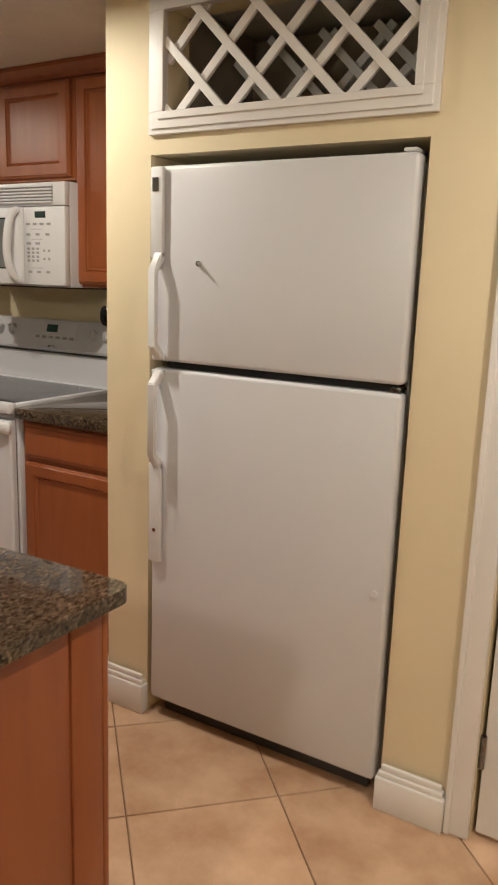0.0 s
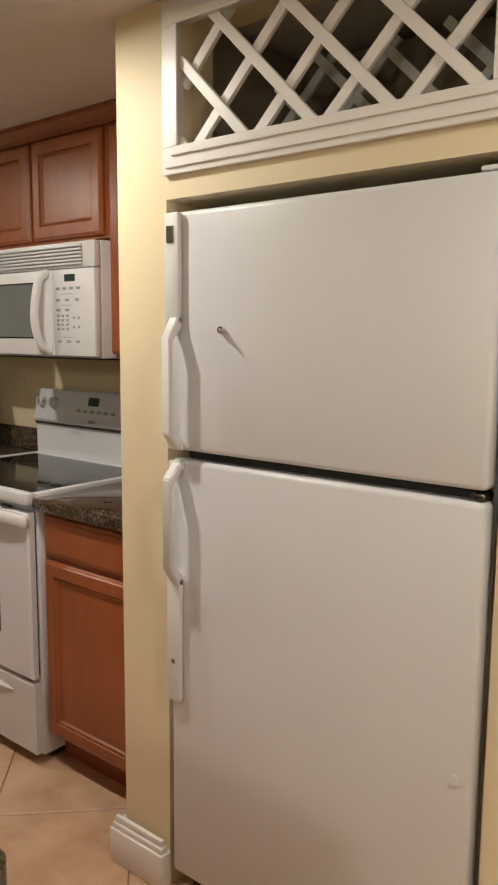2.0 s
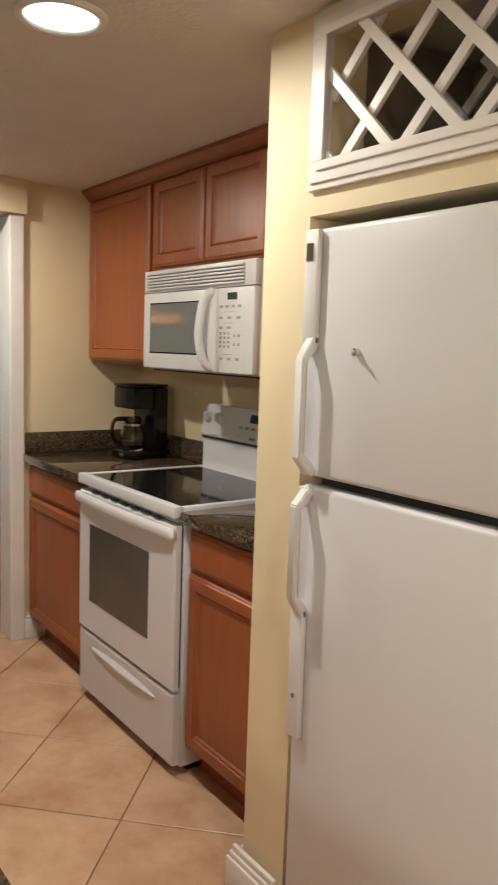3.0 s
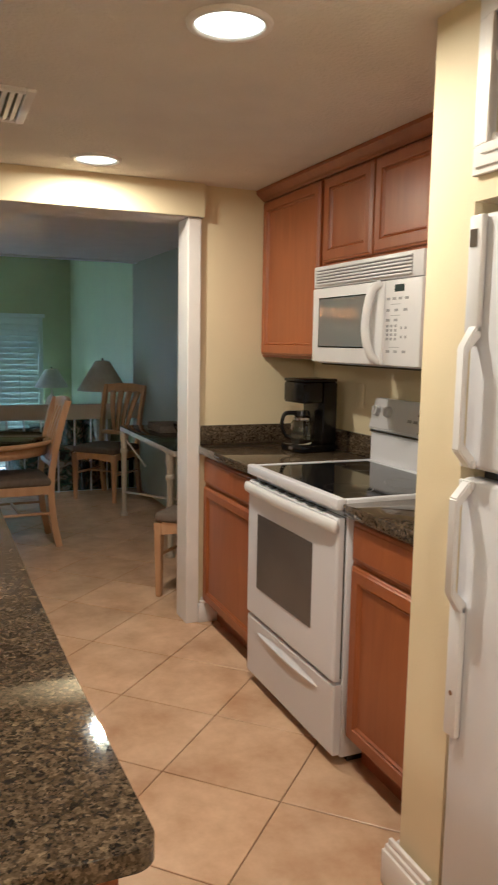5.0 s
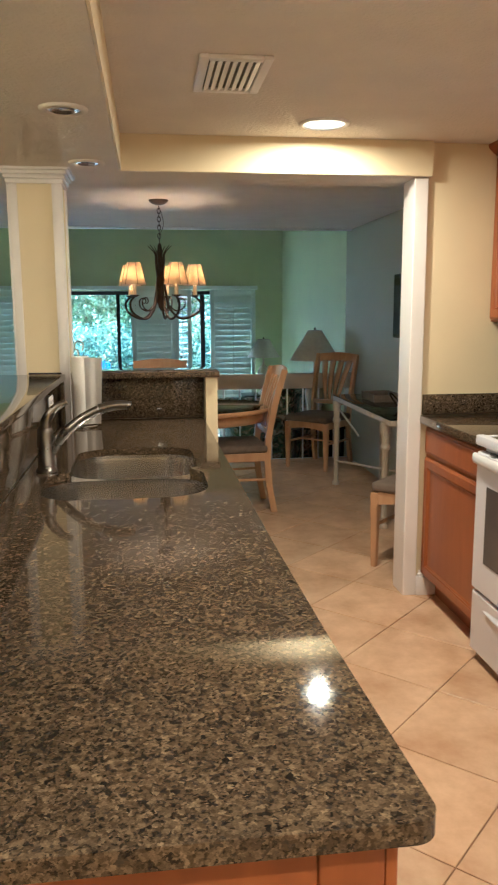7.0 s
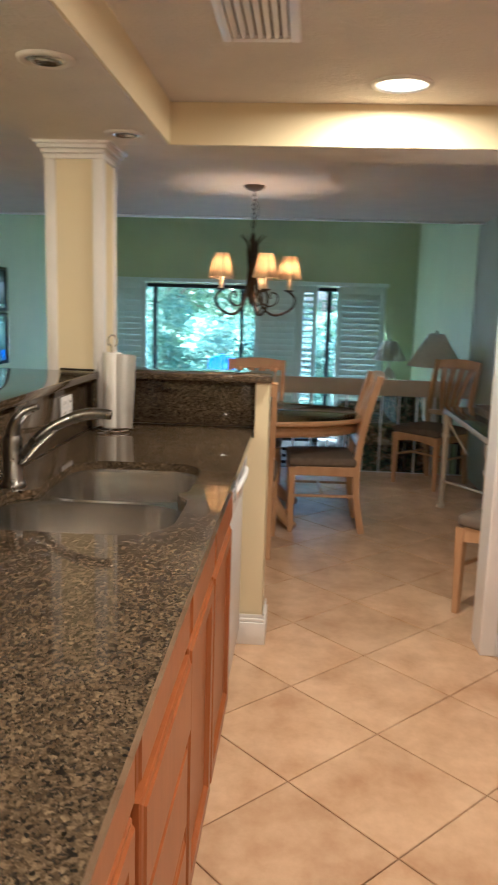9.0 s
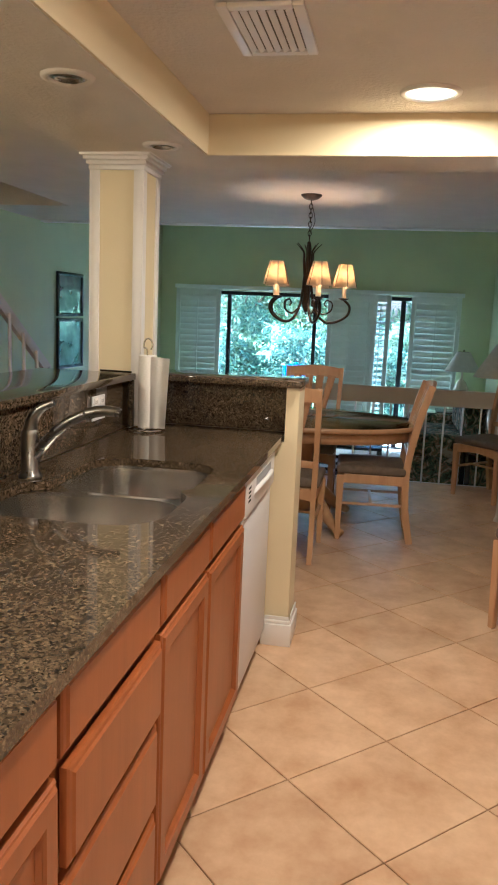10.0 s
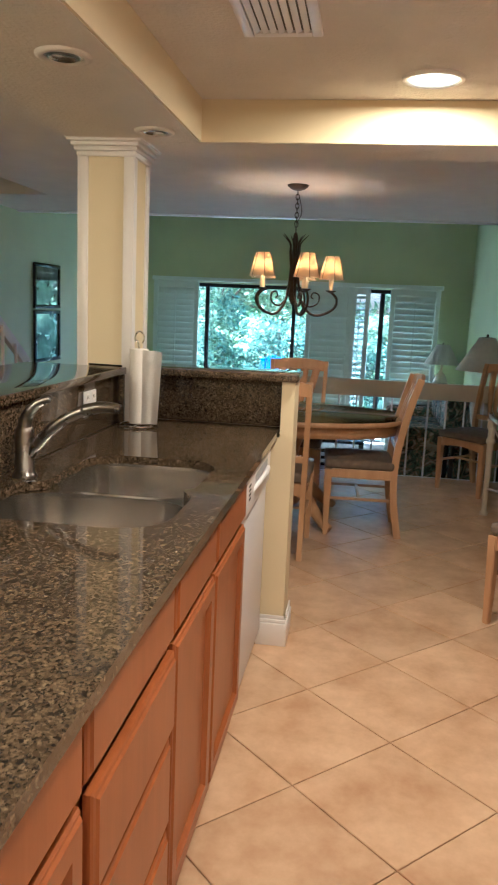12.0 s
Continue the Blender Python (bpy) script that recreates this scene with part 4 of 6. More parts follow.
# faucet
fx, fy = -2.335, 0.372
fa = thing("faucet", (fx, fy, CT + 0.001), "brushed nickel pull-out kitchen faucet", "faucet")
bm = bmesh.new()
lathe(bm, ((0.034, 0.0), (0.034, 0.004), (0.030, 0.012), (0.026, 0.016), (0.026, 0.125), (0.024, 0.135), (0.018, 0.145), (0.0, 0.148)), n=24)
part("base", bm, NICKEL, fa, here=False)
bm = bmesh.new()
tube(bm, smooth_path([(0, 0.010, 0.060), (0, 0.060, 0.120), (0, 0.115, 0.167), (0, 0.17, 0.196)]), 0.017, n=14, taper=0.015)
part("spout", bm, NICKEL, fa, here=False)
bm = bmesh.new()
tube(bm, smooth_path([(0, 0.172, 0.1965), (0, 0.212, 0.207), (0, 0.245, 0.209), (0, 0.272, 0.206)]), 0.0175, n=14, taper=0.013)
part("spray_head", bm, NICKEL, fa, here=False)
bm = bmesh.new()
tube(bm, smooth_path([(0, 0, 0.125), (0, 0.006, 0.165), (0, 0.032, 0.202), (0, 0.072, 0.222)]), 0.022, n=12, taper=0.009)
part("lever", bm, NICKEL, fa, here=False)

# splash, pony walls and raised bar
solid("backsplash", boxed(-3.374, PB - 0.018, CT + 0.001, PX - 0.01, PB, 1.121, bevel=0.002), GRANITE, "granite upstand below the raised bar", "backsplash")
solid("backsplash", boxed(-3.553, 0.346, CT + 0.001, -3.537, 0.962, 1.121, bevel=0.002), GRANITE, "granite upstand at the peninsula's far end", "backsplash")
solid("bar_return", boxed(-3.374, PB + 0.001, CT + 0.001, -3.345, PB + 0.022, 1.121, bevel=0.003), GRANITE, "narrow granite return at the bar's end", "panel")
setting("pony_wall_side", boxed(-3.80, 0.05, 0, -0.54, PB - 0.021, 1.121), CREAM, "cream low wall behind the peninsula", "wall")
bm = bmesh.new()
box(bm, -3.62, 0.35, 0, -3.554, 1.018, 1.121)
box(bm, -3.554, 0.964, 0, -3.43, 1.018, 1.121)
box(bm, -3.554, 0.90, 0, -3.43, 0.964, 0.893)
setting("pony_wall_end", bm, CREAM, "cream low wall end beside the dining room", "wall")
baseboard("baseboard_5", -3.4295, 0.905, -3.402, 1.036)
baseboard("baseboard_6", -3.62, 1.0185, -3.430, 1.036)
solid("bar_counter", boxed(-3.374, -0.10, 1.122, PX + 0.01, 0.332, 1.15, bevel=0.004), GRANITE, "raised granite bar top along the peninsula", "bar top")
solid("bar_counter", boxed(-3.68, 0.346, 1.122, -3.405, 1.027, 1.15, bevel=0.004), GRANITE, "raised granite bar top at the peninsula's end", "bar top")
ol = thing("outlet", (-3.014, PB, 1.05), "white double outlet plate on the granite upstand", "outlet")
part("plate", boxed(-3.076, PB + 0.0005, 0.998, -2.952, PB + 0.006, 1.090, bevel=0.002), PLASTIC, ol)
for z in (1.030, 1.068):
    for x in (-3.062, -3.002):
        part("socket", boxed(x, PB + 0.0062, z - 0.014, x + 0.034, PB + 0.008, z + 0.014, bevel=0.002), WHITE, ol)
        for k in (0.010, 0.022):
            part("slot", boxed(x + k, PB + 0.0081, z - 0.006, x + k + 0.003, PB + 0.0086, z + 0.006), DARKGAP, ol)
ol2 = thing("outlet", (-1.50, PB, 1.05), "white switch plate on the granite upstand", "outlet")
part("plate", boxed(-1.56, PB + 0.0005, 0.985, -1.44, PB + 0.006, 1.10, bevel=0.002), PLASTIC, ol2)

# paper towel on its wire stand
pt = thing("paper_towel_holder", (-3.312, 0.402, CT + 0.001), "white paper towel roll on a wire stand", "paper towel holder")
bm = bmesh.new()
tube(bm, [(0.075 * math.cos(a), 0.075 * math.sin(a), 0.006) for a in [k * math.pi / 12 for k in range(25)]], 0.004, n=8)
tube(bm, smooth_path([(0, 0, 0.006), (0, 0, 0.18), (0, -0.004, 0.325), (0, -0.016, 0.340), (0, -0.017, 0.360), (0, -0.010, 0.374), (0, 0.003, 0.378), (0, 0.015, 0.368), (0, 0.018, 0.350), (0, 0.012, 0.333)]), 0.0035, n=8)
tube(bm, [(-0.075, 0, 0.006), (0.075, 0, 0.006)], 0.0035, n=8)
part("wire_stand", bm, CHROME, pt, here=False)
bm = bmesh.new()
lathe(bm, ((0.014, 0.012), (0.036, 0.012), (0.037, 0.02), (0.037, 0.305), (0.036, 0.31), (0.014, 0.31), (0.014, 0.012)), n=36)
part("roll", bm, PAPER, pt, here=False)
bm = bmesh.new()
edge = smooth_path([(0.030, 0.022, 0), (0.030, 0.046, 0), (0.020, 0.070, 0), (0.024, 0.100, 0)], 5)
lo = [bm.verts.new((p.x, p.y - 0.016 * (i / len(edge)), 0.014)) for i, p in enumerate(edge)]
hi = [bm.verts.new((p.x, p.y, 0.308 - 0.006 * (i / len(edge)))) for i, p in enumerate(edge)]
for i in range(len(edge) - 1):
    bm.faces.new((lo[i], lo[i + 1], hi[i + 1], hi[i]))
bmesh.ops.solidify(bm, geom=bm.faces[:], thickness=0.0012)
part("loose_sheet", bm, PAPER, pt, here=False)

# column at the counter's corner
col = thing("column", (-3.47, 0.237, CT + 0.001), "cream square column with white corner trim and crown", "column")
cx0, cx1, cy0, cy1 = -3.580, -3.375, 0.130, 0.345
part("shaft", boxed(cx0, cy0, CT + 0.001, cx1, cy1, SOFFIT - 0.001), CREAM, col, smooth=False)
for x, y in ((cx1, cy0), (cx1, cy1), (cx0, cy1)):
    sx, sy = (1 if x == cx1 else -1), (1 if y == cy1 else -1)
    bm = bmesh.new()
    box(bm, min(x + sx * 0.008, x - sx * 0.035), min(y + sy * 0.008, y), CT + 0.002, max(x + sx * 0.008, x - sx * 0.035), max(y + sy * 0.008, y), 1.98, bevel=0.001)
    box(bm, min(x + sx * 0.008, x), min(y, y - sy * 0.035), CT + 0.002, max(x + sx * 0.008, x), max(y, y - sy * 0.035), 1.98, bevel=0.001)
    part("corner_trim", bm, WHITE, col, "white corner bead")
bm = bmesh.new()
for k, (o, z0, z1) in enumerate(((0.012, 1.965, 1.985), (0.020, 1.985, 2.002), (0.030, 2.002, 2.018), (0.042, 2.018, 2.034), (0.048, 2.034, SOFFIT - 0.002))):
    box(bm, cx0 - o, cy0 - o, z0, cx1 + o, cy1 + o, z1, bevel=0.004)
part("crown", bm, WHITE, col, "white stepped crown moulding")
solid("pen", cyled((-3.366, 0.175, 1.155), (-3.352, 0.318, 1.155), 0.004), BLACK, "thin black rod lying on the bar top", "rod")

# ---- ceiling fixtures ----
def can_light(x, y, z, r, lit):
    c = thing("recessed_light", (x, y, z), "lit round recessed ceiling light with white trim" if lit else "unlit recessed ceiling light with white trim", "ceiling light", group="lit kitchen downlights" if lit else "unlit soffit downlights")
    bm = bmesh.new()
    lathe(bm, ((r + 0.022, -0.001), (r + 0.020, -0.008), (r + 0.004, -0.011), (r, -0.004), (r, -0.001)), n=40)
    part("trim_ring", bm, WHITE if lit else CEILING, c, here=False)
    bm = bmesh.new()
    if lit:
        lathe(bm, ((r, -0.004), (r * 0.5, -0.005), (0.001, -0.005)), n=40)
        part("lens", bm, LENS, c, "glowing warm white lens", here=False)
    else:
        lathe(bm, ((r, -0.004), (r * 0.7, -0.010), (r * 0.6, -0.003), (0.001, -0.003)), n=32)
        part("baffle", bm, STEEL, c, "grey unlit bulb and baffle", here=False)
    return c


# two cans as measured, and a fixture for the added third one
for x, y in CANS:
    can_light(x, y, HIGH, 0.083, True)
can_light(-2.378, 0.468, SOFFIT, 0.052, False)
can_light(-3.215, 0.474, SOFFIT, 0.052, False)
vt = thing("ceiling_vent", (-2.517, 0.993, HIGH), "white rectangular ceiling air vent with slats", "air vent")
VX0, VX1, VY0, VY1 = -2.702, -2.333, 0.880, 1.106
bm = bmesh.new()
for a in ((VX0, VY0, VX1, VY0 + 0.03), (VX0, VY1 - 0.03, VX1, VY1), (VX0, VY0 + 0.03, VX0 + 0.03, VY1 - 0.03), (VX1 - 0.03, VY0 + 0.03, VX1, VY1 - 0.03)):
    box(bm, a[0], a[1], HIGH - 0.014, a[2], a[3], HIGH - 0.0005, bevel=0.004)
part("frame", bm, WHITE, vt)
# flat sheet whose grey stands for the shade between the slats
part("backing", boxed(VX0 + 0.03, VY0 + 0.03, HIGH - 0.004, VX1 - 0.03, VY1 - 0.03, HIGH - 0.0008), DUCT, vt, "grey sheet for the shaded duct behind the slats")
for i in range(7):
    y = VY0 + 0.042 + i * 0.0235
    bm = boxed(VX0 + 0.031, -0.0086, -0.0012, VX1 - 0.031, 0.0086, 0.0012)
    bmesh.ops.transform(bm, matrix=pose(0, y, HIGH - 0.011, 22), verts=bm.verts)
    part("slat", bm, WHITE, vt)
sd = thing("smoke_detector", (-2.80, 0.03, HIGH), "round white smoke detector on the ceiling", "smoke detector")
bm = bmesh.new()
lathe(bm, ((0.0, -0.04), (0.045, -0.04), (0.058, -0.032), (0.064, -0.014), (0.066, -0.0005)), n=28)
part("housing", bm, PLASTIC, sd, here=False)
bm = bmesh.new()
lathe(bm, ((0.0, -0.0425), (0.015, -0.042), (0.018, -0.0402)), n=16)
part("button", bm, STEEL, sd, here=False)

# made-up dome fixture to go with the hall's fill lamp
hl = thing("hall_ceiling_light", (-0.30, -0.85, HIGH), "added unseen dome on the hall ceiling, housing the fill lamp", "ceiling light")
bm = bmesh.new()
lathe(bm, ((0.15, -0.0005), (0.15, -0.025), (0.135, -0.03)), n=28)
part("rim", bm, WHITE, hl, here=False)
bm = bmesh.new()
lathe(bm, ((0.135, -0.03), (0.12, -0.06), (0.07, -0.085), (0.001, -0.092)), n=28)
part("dome", bm, LENS, hl, "glowing frosted dome", here=False)


# ---- dining room ----
def leg(bm, x, y, z0, z1, w0, w1, dx=0.0, dy=0.0):
    """A square leg, w0 wide at the foot and w1 at the top, whose foot stands off by dx, dy."""
    lo = [bm.verts.new((x + dx + sx * w0 / 2, y + dy + sy * w0 / 2, z0)) for sx, sy in ((-1, -1), (1, -1), (1, 1), (-1, 1))]
    hi = [bm.verts.new((x + sx * w1 / 2, y + sy * w1 / 2, z1)) for sx, sy in ((-1, -1), (1, -1), (1, 1), (-1, 1))]
    for i in range(4):
        bm.faces.new((lo[i], lo[(i + 1) % 4], hi[(i + 1) % 4], hi[i]))
    bm.faces.new(list(reversed(lo)))
    bm.faces.new(hi)
    bmesh.ops.bevel(bm, geom=list(bm.edges), offset=0.004, segments=2, affect="EDGES")
    return bm


def sweep_box(bm, points, w, t):
    """A flat bar, w wide along x and t thick, swept through points in the y-z plane of one x each."""
    pts = smooth_path(points, 6)
    rings = []
    for i, p in enumerate(pts):
        d = (pts[min(i + 1, len(pts) - 1)] - pts[max(i - 1, 0)]).normalized()
        n = Vector((0, d.z, -d.y)).normalized()
        rings.append([bm.verts.new(p + Vector((sx * w / 2, 0, 0)) + n * (sn * t / 2)) for sx, sn in ((-1, -1), (1, -1), (1, 1), (-1, 1))])
    for a, b in zip(rings, rings[1:]):
        for k in range(4):
            bm.faces.new((a[k], a[(k + 1) % 4], b[(k + 1) % 4], b[k]))
    bm.faces.new(list(reversed(rings[0])))
    bm.faces.new(rings[-1])
    bmesh.ops.recalc_face_normals(bm, faces=bm.faces)
    return bm


def dining_chair():
    c = thing("dining_chair", (0, 0, 0), "honey beech dining chair with a grey-brown padded seat", "chair", group="dining chairs")
    for sx in (-1, 1):
        part("front_leg", leg(bmesh.new(), sx * 0.205, -0.205, 0, 0.43, 0.030, 0.046), BEECH, c, here=False, smooth=False)
        bm = bmesh.new()
        sweep_box(bm, [(sx * 0.195, 0.255, 0.0), (sx * 0.195, 0.215, 0.22), (sx * 0.195, 0.205, 0.43), (sx * 0.20, 0.225, 0.62), (sx * 0.205, 0.275, 0.85), (sx * 0.208, 0.325, 1.02)], 0.030, 0.044)
        part("back_post", bm, BEECH, c, here=False, smooth=False)
        part("side_stretcher", boxed(sx * 0.200 - 0.009, -0.19, 0.235, sx * 0.200 + 0.009, 0.20, 0.252, bevel=0.003), BEECH, c, here=False)
        bm = bmesh.new()
        box(bm, sx * 0.2 - 0.011, -0.184, 0.375, sx * 0.2 + 0.011, 0.185, 0.435, bevel=0.003)
        part("side_rail", bm, BEECH, c, here=False, smooth=False)
    for name, y in (("front_rail", -0.205), ("back_rail", 0.202)):
        bm = bmesh.new()
        n = 10
        top = [(-0.183 + 0.366 * k / n, 0.435) for k in range(n + 1)]
        low = [(0.183 - 0.366 * k / n, 0.362 + 0.022 * math.sin(math.pi * k / n)) for k in range(n + 1)]
        ring = top + low
        a = [bm.verts.new((x, y - 0.011, z)) for x, z in ring]
        b = [bm.verts.new((x, y + 0.011, z)) for x, z in ring]
        for i in range(len(ring)):
            bm.faces.new((a[i], a[(i + 1) % len(ring)], b[(i + 1) % len(ring)], b[i]))
        bm.faces.new(a)
        bm.faces.new(b)
        bmesh.ops.recalc_face_normals(bm, faces=bm.faces)
        part(name, bm, BEECH, c, here=False, smooth=False)
    part("cross_stretcher", boxed(-0.19, -0.015, 0.236, 0.19, 0.005, 0.251, bevel=0.003), BEECH, c, here=False)
    bm = bmesh.new()
    box(bm, -0.225, -0.232, 0.4355, 0.225, 0.205, 0.490, bevel=0.022, segments=4)
    bmesh.ops.subdivide_edges(bm, edges=[e for e in bm.edges if e.calc_length() > 0.2], cuts=5, use_grid_fill=True)
    for v in bm.verts:
        if v.co.z > 0.48:
            v.co.z += 0.018 * max(0, 1 - (v.co.x / 0.23) ** 2) * max(0, 1 - (v.co.y / 0.24) ** 2)
    part("seat", bm, UPHOL, c, "grey-brown padded seat", here=False)
    bm = bmesh.new()
    ring = []
    n = 12
    for k in range(n + 1):
        x = -0.214 + 0.428 * k / n
        ring.append((x, 0.295 + 0.020 * (1 - (x / 0.214) ** 2)))
    for z0, z1, dy in ((0.945, 1.030, 0.012),):
        lo_f = [bm.verts.new((x, y + 0.010, z0 + 0.010 * (1 - (x / 0.214) ** 2))) for x, y in ring]
        lo_b = [bm.verts.new((x, y + 0.034, z0 + 0.010 * (1 - (x / 0.214) ** 2))) for x, y in ring]
        hi_f = [bm.verts.new((x, y + 0.026, z1 - 0.012 + 0.020 * (1 - (x / 0.214) ** 2))) for x, y in ring]
        hi_b = [bm.verts.new((x, y + 0.050, z1 - 0.012 + 0.020 * (1 - (x / 0.214) ** 2))) for x, y in ring]
        for i in range(n):
            for a, b in ((lo_f, hi_f), (hi_f, hi_b), (hi_b, lo_b), (lo_b, lo_f)):
                bm.faces.new((a[i], a[i + 1], b[i + 1], b[i]))
        bm.faces.new((lo_f[0], hi_f[0], hi_b[0], lo_b[0]))
        bm.faces.new((lo_f[-1], lo_b[-1], hi_b[-1], hi_f[-1]))
        bmesh.ops.recalc_face_normals(bm, faces=bm.faces)
    part("top_rail", bm, BEECH, c, here=False, smooth=True)
    part("lower_back_rail", boxed(-0.19, 0.205, 0.56, 0.19, 0.228, 0.60, bevel=0.004), BEECH, c, here=False)
    for xt, xb in ((-0.135, -0.06), (-0.045, -0.022), (0.045, 0.022), (0.135, 0.06)):
        bm = bmesh.new()
        rings = []
        for k in range(9):
            t = k / 8
            z, y = 0.58 + 0.385 * t, 0.217 + 0.105 * t - 0.018 * math.sin(math.pi * t)
            x, w = xb + (xt - xb) * t, 0.016 + 0.014 * t
            rings.append([bm.verts.new((x + a * w, y + b * 0.005, z)) for a, b in ((-1, -1), (1, -1), (1, 1), (-1, 1))])
        for a, b in zip(rings, rings[1:]):
            for k in range(4):
                bm.faces.new((a[k], a[(k + 1) % 4], b[(k + 1) % 4], b[k]))
        bm.faces.new(list(reversed(rings[0])))
        bm.faces.new(rings[-1])
        part("splat", bm, BEECH, c, here=False)
    return c


chair = dining_chair()
chair.matrix_basis = pose(-5.325, 1.306, 0.0, 0, 0, 3)
for m, words in ((pose(-4.79, 0.80, 0, 0, 0, -90), "honey beech dining chair with its back to the kitchen"), (pose(-5.965, 0.797, 0, 0, 0, 90), "honey beech dining chair at the table's far side"),
                 (pose(-6.72, 2.25, 0, 0, 0, 45), "honey beech dining chair beside the glass desk"), (pose(-3.886, 2.224, 0, 0, 0, 45), "honey beech chair half hidden behind the white casing")):
    tagged(copy_thing(chair, m), words)

# oval table under a sheet of glass
TC = (-5.45, 0.80)
tb = thing("dining_table", (TC[0], TC[1], 0), "oval honey beech pedestal table with a glass top", "table")


def oval(ax, ay, n=56):
    return [(ax * math.cos(2 * math.pi * k / n), ay * math.sin(2 * math.pi * k / n)) for k in range(n)]


def oval_plate(ax, ay, z0, z1, bevel=0.0):
    bm = bmesh.new()
    ring = oval(ax, ay)
    rows = ((1 - bevel, z0), (1, z0 + bevel * 0.4), (1, z1 - bevel * 0.4), (1 - bevel, z1)) if bevel else ((1, z0), (1, z1))
    loops = [[bm.verts.new((x * f, y * f, z)) for x, y in ring] for f, z in rows]
    for a, b in zip(loops, loops[1:]):
        for i in range(len(ring)):
            bm.faces.new((a[i], a[(i + 1) % len(ring)], b[(i + 1) % len(ring)], b[i]))
    bm.faces.new(list(reversed(loops[0])))
    bm.faces.new(loops[-1])
    return bm


part("tabletop", oval_plate(0.53, 0.80, 0.705, 0.738, 0.02), BEECH, tb, here=False)
part("apron", oval_plate(0.47, 0.74, 0.63, 0.7045), BEECH, tb, here=False)
part("glass", oval_plate(0.522, 0.792, 0.7385, 0.7455), TABLEGLASS, tb, "pale green glass sheet", here=False).visible_shadow = False
bm = bmesh.new()
lathe(bm, ((0.10, 0.10), (0.13, 0.14), (0.09, 0.22), (0.075, 0.35), (0.10, 0.50), (0.14, 0.60), (0.16, 0.6295)), n=28, closed=True)
part("pedestal", bm, BEECH, tb, here=False)
for a in (45, 135, 225, 315):
    bm = bmesh.new()
    ca, sa = math.cos(radians(a)), math.sin(radians(a))
    pts = smooth_path([(0.06 * ca, 0.06 * sa, 0.26), (0.22 * ca, 0.22 * sa, 0.20), (0.36 * ca, 0.36 * sa, 0.09), (0.47 * ca, 0.47 * sa, 0.032)], 6)
    tube(bm, pts, 0.05, n=10, taper=0.03)
    part("foot", bm, BEECH, tb, here=False)

# chandelier
ch = thing("chandelier", (-5.39, 0.80, HIGH), "bronze five-arm chandelier with lit pleated shades", "chandelier")
SHADE = material("parchment_shade", (0.90, 0.80, 0.60), 0.8, var=0.05, scale=20)
_b = SHADE.node_tree.nodes["Principled BSDF"]
_nt = SHADE.node_tree
_tr = _nt.nodes.new("ShaderNodeBsdfTranslucent")
_tr.inputs[0].default_value = (0.86, 0.70, 0.46, 1)
_mx = _nt.nodes.new("ShaderNodeMixShader")
_mx.inputs[0].default_value = 0.32
_nt.links.new(_b.outputs[0], _mx.inputs[1])
_nt.links.new(_tr.outputs[0], _mx.inputs[2])
_nt.links.new(_mx.outputs[0], _nt.nodes["Material Output"].inputs[0])
IVORY = material("ivory_candle_sleeve", (0.80, 0.68, 0.50), 0.5, var=0.05)
bm = bmesh.new()
lathe(bm, ((0.0, -0.034), (0.02, -0.034), (0.045, -0.026), (0.066, -0.010), (0.068, -0.0005)), n=28)
part("canopy", bm, BRONZE, ch, here=False)
for k in range(9):
    bm = bmesh.new()
    z = -0.045 - 0.028 * k
    ring = [(0.011 * math.cos(a), 0, 0.019 * math.sin(a)) for a in [2 * math.pi * j / 12 for j in range(13)]]
    tube(bm, ring, 0.0028, n=6)
    bmesh.ops.transform(bm, matrix=pose(0, 0, z, 0, 0, 90 * (k % 2)), verts=bm.verts)
    part("chain_link", bm, BRONZE, ch, here=False)
bm = bmesh.new()
tube(bm, smooth_path([(0.0, 0.0, -0.04), (0.03, 0.02, -0.10), (0.0, 0.03, -0.17), (-0.015, 0.0, -0.24), (0, 0, -0.29)]), 0.0025, n=6)
part("cord", bm, BRONZE, ch, here=False)
bm = bmesh.new()
lathe(bm, ((0.0, -0.285), (0.012, -0.30), (0.018, -0.34), (0.014, -0.42), (0.026, -0.50), (0.032, -0.56), (0.022, -0.64), (0.030, -0.69), (0.016, -0.73), (0.0, -0.76)), n=18)
part("stem", bm, BRONZE, ch, here=False)
for k in range(7):
    a = 2 * math.pi * k / 7
    ca, sa = math.cos(a), math.sin(a)
    bm = bmesh.new()
    pts = smooth_path([(0.018 * ca, 0.018 * sa, -0.52), (0.030 * ca, 0.030 * sa, -0.42), (0.036 * ca, 0.036 * sa, -0.36), (0.085 * ca, 0.085 * sa, -0.305)])
    tube(bm, pts, 0.010, n=6, taper=0.002)
    part("leaf", bm, BRONZE, ch, here=False)
RA = 0.245
